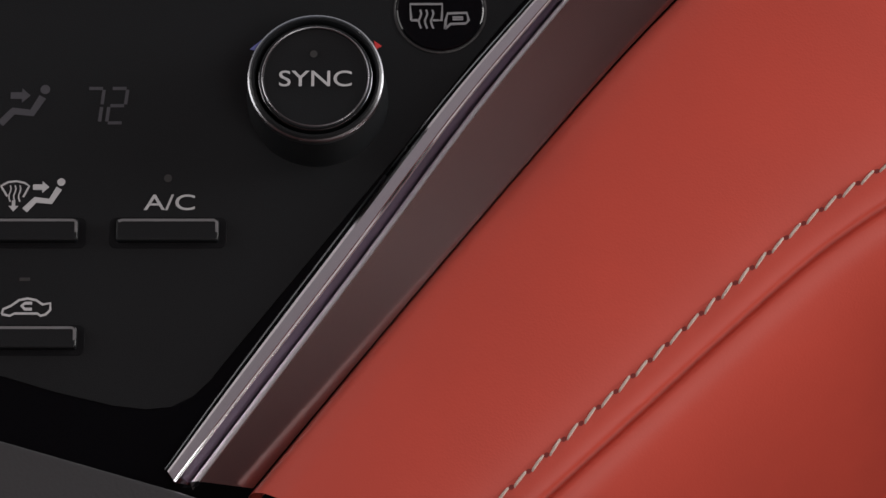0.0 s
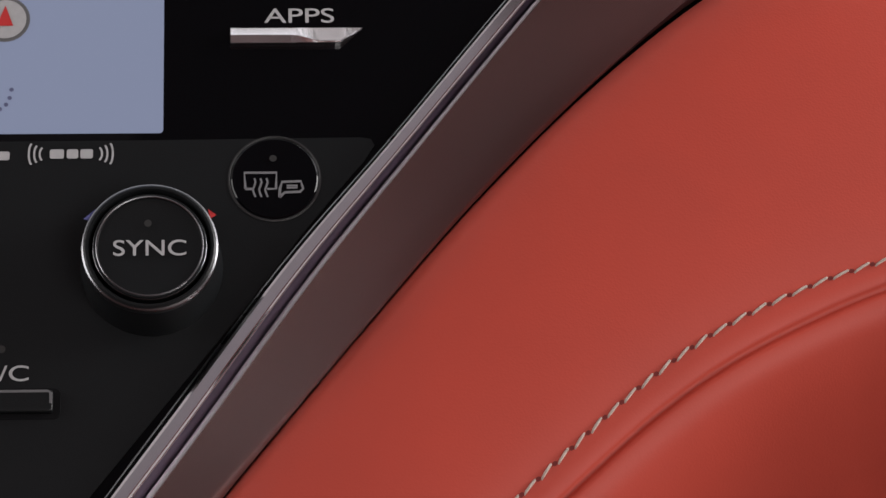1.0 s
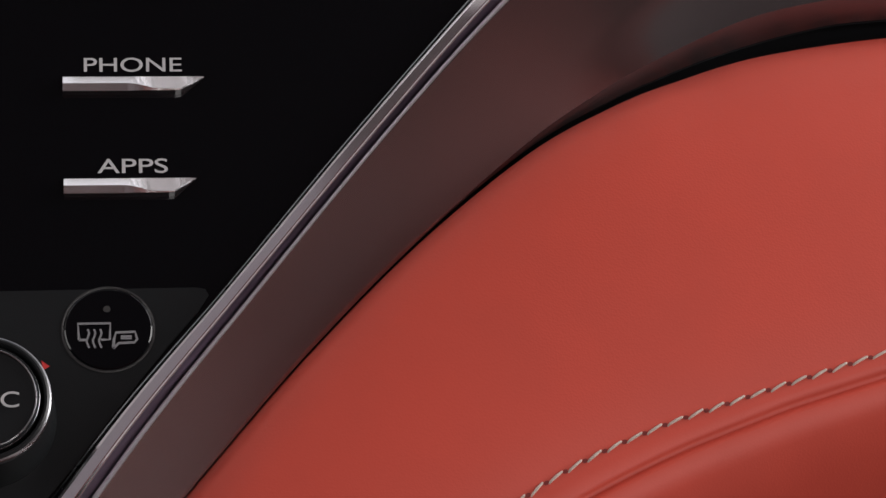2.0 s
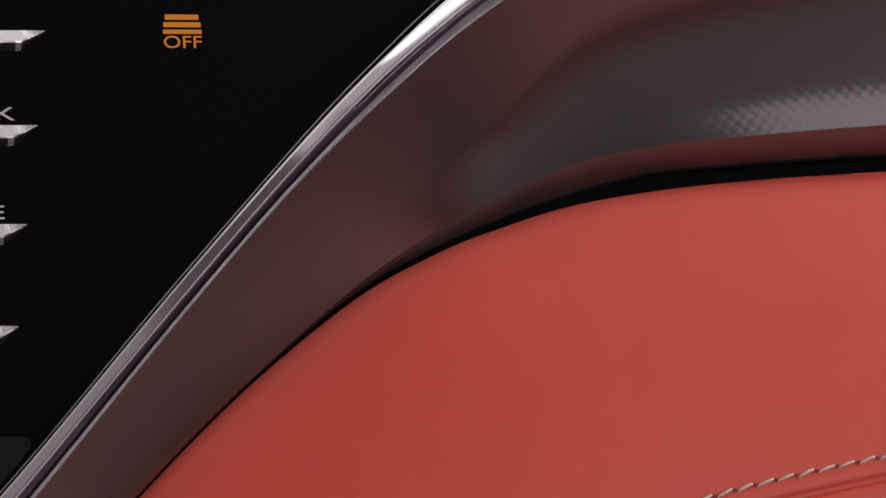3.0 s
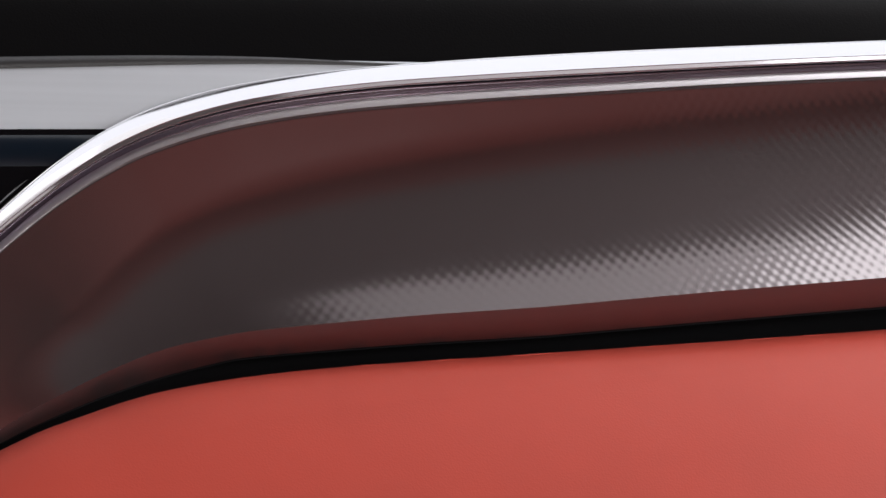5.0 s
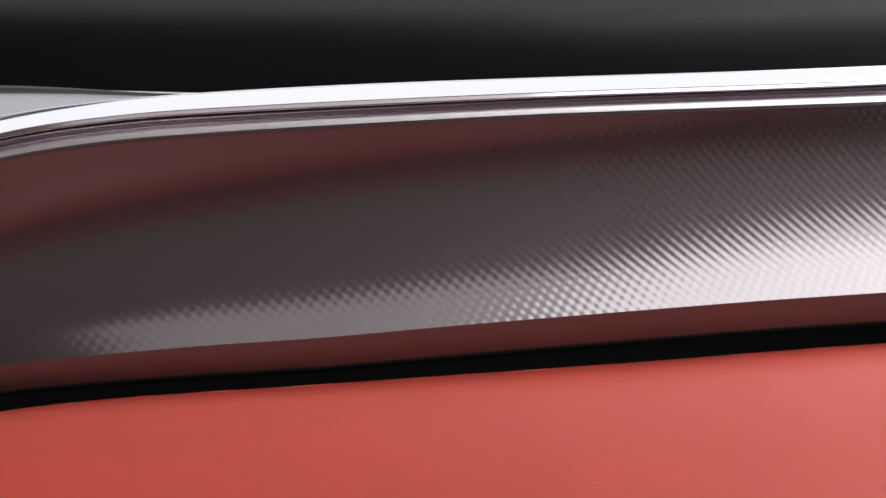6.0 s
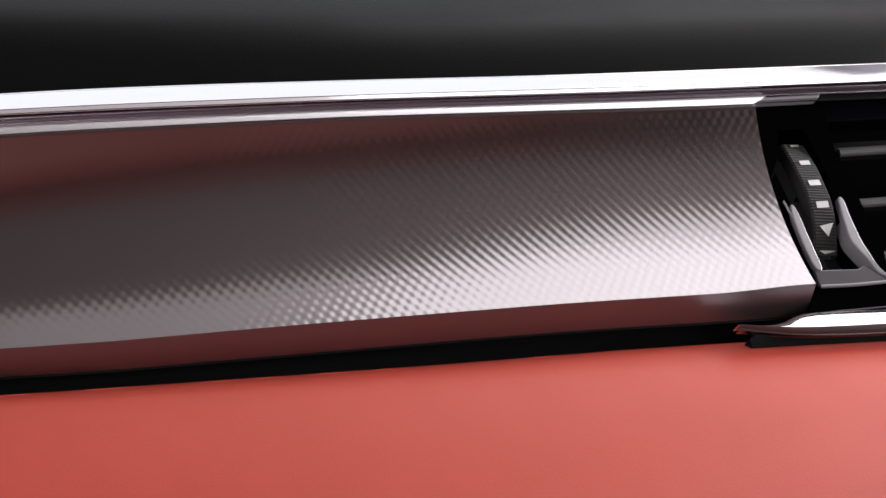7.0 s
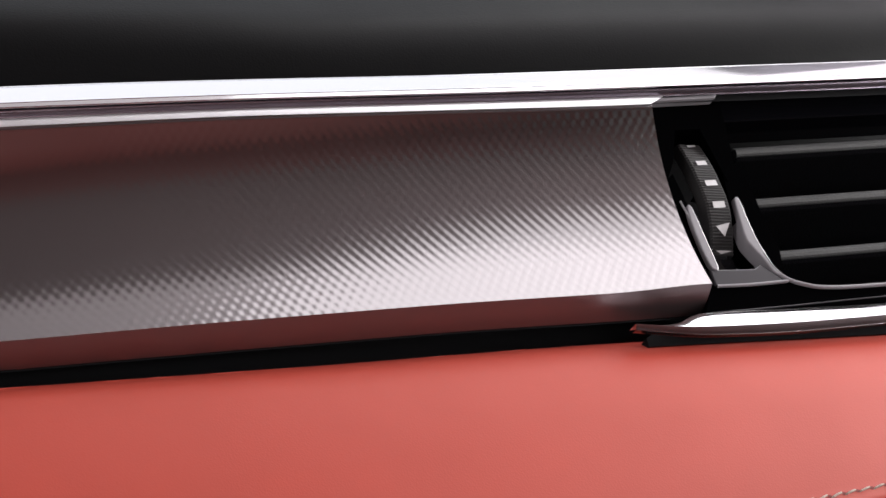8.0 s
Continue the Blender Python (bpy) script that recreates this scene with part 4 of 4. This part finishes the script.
# pointed chrome strip under the vent
STRIP_TOP = spline([(.5778, .2004), (.5972, .2024), (.6123, .2074), (.6500, .2096), (.6945, .2120), (.80, .2195)])
STRIP_MID = spline([(.5774, .1999), (.5939, .1990), (.6120, .1990), (.6480, .2008), (.6893, .2041), (.79, .2125)])
STRIP_LOW = spline([(.5776, .1982), (.5960, .1968), (.6130, .1963), (.6480, .1976), (.6906, .2012), (.79, .2094)])
part("lower_chrome", skin_mesh("lower_chrome", [
    [lerp(STRIP_TOP, STRIP_MID, 0.0, -0.0022), lerp(STRIP_TOP, STRIP_MID, 0.02, -0.0006), lerp(STRIP_TOP, STRIP_MID, 0.12, 0.0004), lerp(STRIP_TOP, STRIP_MID, 0.5, 0.0020), lerp(STRIP_TOP, STRIP_MID, 0.9, 0.0034), lerp(STRIP_TOP, STRIP_MID, 1.0, 0.0036)],
], CHROME, 0, 5, 60), CHROME, vent, "pointed chrome strip")
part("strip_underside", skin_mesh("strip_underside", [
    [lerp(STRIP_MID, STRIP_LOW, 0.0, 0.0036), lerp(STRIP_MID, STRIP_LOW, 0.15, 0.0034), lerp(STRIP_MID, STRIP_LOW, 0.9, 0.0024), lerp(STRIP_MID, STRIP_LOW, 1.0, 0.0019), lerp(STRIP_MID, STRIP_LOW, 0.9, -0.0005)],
], UNDERSIDE, 0, 5, 60), UNDERSIDE, vent, "underside of the strip, darkened and reddened for a reflection")

# ---------------------------------------------------------------- the closed cabin round it
def wall(name, lo, hi, mat, label):
    bm = box(lo, hi)
    ob = new(name, mesh_of(bm, name, mat, False))
    return tagged(ob, label, "wall", "", "structure")


def side_wall(name, x0, x1, y0, y1, z0, z1, label):
    """A cabin side with a window opening from y0 to y1 and z0 to z1."""
    bm = merged(box((x0, -1.96, 0.10), (x1, 1.20, z0)), box((x0, -1.96, z1), (x1, 1.20, 1.96)), box((x0, -1.96, z0), (x1, y0, z1)), box((x0, y1, z0), (x1, 1.20, z1)))
    tagged(new(name, mesh_of(bm, name, CLOTH, False)), label, "wall", "", "structure")


tagged(wall("floor", (-1.8, -1.9, 0.10), (1.6, 1.2, 0.16), CLOTH, "dark carpeted cabin floor"), category="floor")
# Unseen panels from here on; their tones and edges shape the metal's reflections.
rear = merged(box((-1.8, -1.26, 0.16), (1.6, -1.20, 0.88)), box((-1.8, -1.26, 1.32), (1.6, -1.20, 1.50)), box((-1.8, -1.26, 0.88), (0.08, -1.20, 1.32)), box((0.76, -1.26, 0.88), (1.6, -1.20, 1.32)))
tagged(new("wall_rear", mesh_of(rear, "wall_rear", DULL_CLOTH, False)), "unseen dull red rear panel with an opening for an added lamp", "wall", "", "structure")
wall("reflector_rear_upper", (-1.8, -1.26, 1.50), (1.12, -1.20, 1.90), RED_CLOTH, "unseen red panel added for the trim to reflect")
wall("reflector_rear_corner", (1.12, -1.26, 1.50), (1.6, -1.20, 1.90), PALE_RED_CLOTH, "unseen pale red panel added for the trim to reflect")
side_wall("wall_left", -1.86, -1.80, -1.10, 0.15, 1.15, 1.85, "plain dark cabin side with a window opening")
side_wall("wall_right", 1.60, 1.66, -0.50, 0.40, 1.10, 1.80, "plain dark cabin side with a window opening")
wall("wall_front", (-1.8, 1.14, 0.16), (1.6, 1.20, 1.45), CLOTH, "plain dark bulkhead under the windscreen")
roof = merged(box((-1.8, -1.9, 1.90), (-0.10, -0.90, 1.96)), box((-0.10, -1.9, 1.90), (0.35, -0.35, 1.96)), box((0.35, -0.80, 1.90), (1.6, -0.35, 1.96)), box((-0.10, -0.35, 1.90), (0.12, -0.05, 1.96)), box((0.12, -0.35, 1.90), (1.6, -0.10, 1.96)), box((0.12, -0.10, 1.90), (0.42, 0.50, 1.96)))
tagged(new("ceiling", mesh_of(roof, "ceiling", CLOTH, False)), "plain dark cabin roof lining", "ceiling", "", "structure")
tagged(wall("reflector_roof_rear", (0.35, -1.9, 1.90), (1.6, -0.80, 1.96), TAWNY_CLOTH, "unseen dull red roof panel added for the trim to reflect"), category="ceiling")
left = merged(box((-0.5, -0.90, 1.90), (-0.10, 0.10, 1.96)), box((-1.8, -0.90, 1.90), (-0.5, -0.25, 1.96)))
tagged(new("reflector_roof_left", mesh_of(left, "reflector_roof_left", REFLECTOR_DIM, False)), "unseen grey roof panel added for the chrome to reflect", "ceiling", "", "structure")
front = merged(box((-1.8, -0.25, 1.90), (-0.5, 0.10, 1.96)), box((-1.8, 0.10, 1.90), (-0.10, 0.50, 1.96)), box((-0.10, -0.05, 1.90), (0.12, 0.50, 1.96)), box((0.42, 0.20, 1.90), (1.6, 0.50, 1.96)))
tagged(new("reflector_roof_front", mesh_of(front, "reflector_roof_front", REFLECTOR_PALE, False)), "unseen light grey roof panel added for the chrome to reflect", "ceiling", "", "structure")
tagged(wall("reflector_roof_side", (0.42, -0.10, 1.90), (1.6, 0.20, 1.96), REFLECTOR_GREY, "unseen grey roof panel added for the foil to reflect"), category="ceiling")
wall("reflector_corner_block", (1.10, 0.50, 1.45), (1.6, 1.20, 1.96), REFLECTOR_DIM, "unseen grey block added to dim the chrome's far end")
knee = wall("knee_panel", (-0.9, 0.10, 0.40), (0.95, 0.14, 0.84), DARK_VOID, "black plastic lower dashboard")
knee["category"] = "dashboard"

# ---------------------------------------------------------------- stitches along the seam
def stitch_mesh():
    bm = bmesh.new()
    rows = []
    for x, y, z, r in ((-0.0029, -0.0005, -0.0006, 0.00026), (-0.0021, -0.0003, 0.0001, 0.00040), (0.0, 0.0, 0.0004, 0.00046), (0.0021, 0.0003, 0.0001, 0.00040), (0.0029, 0.0005, -0.0006, 0.00026)):
        rows.append([bm.verts.new((x, y + r * math.cos(a), z + r * math.sin(a))) for a in (0, 1.05, 2.09, 3.14, 4.19, 5.24)])
    for a, b in zip(rows, rows[1:]):
        for j in range(6):
            bm.faces.new((a[j], a[(j + 1) % 6], b[(j + 1) % 6], b[j]))
    return mesh_of(bm, "stitch", THREAD)


def hole_mesh():
    bm = bmesh.new()
    bm.faces.new([bm.verts.new((0.0009 * math.cos(k * 0.785), 0.0007 * math.sin(k * 0.785), 0)) for k in range(8)])
    return mesh_of(bm, "stitch_hole", LEATHER_DARK, False)


STITCH, HOLE = stitch_mesh(), hole_mesh()
spot, gone, count = SEAM(0.0), 0.0, 0
seam_dice = random.Random(4)
for k in range(1, 6001):
    s = 15.0 * k / 6000
    nxt = SEAM(s)
    gone += (nxt - spot).length
    spot = nxt
    if gone >= 0.0067:
        gone -= 0.0067
        d = (SEAM(s + 0.01) - SEAM(s - 0.01)).normalized()
        angle = math.atan2(d.y, d.x) + radians(seam_dice.uniform(-3, 3) + 4)
        for mesh, shift, lift in ((STITCH, 0.0, 0.0085), (HOLE, 0.00335, 0.00825)):
            ob = new(mesh.name, mesh)
            ob.parent = pad
            ob.matrix_parent_inverse = Matrix.Translation(-pad.location)
            ob.matrix_basis = FRONT @ Matrix.Translation((spot.x + d.x * shift, spot.y + d.y * shift, lift)) @ Matrix.Rotation(angle, 4, "Z")
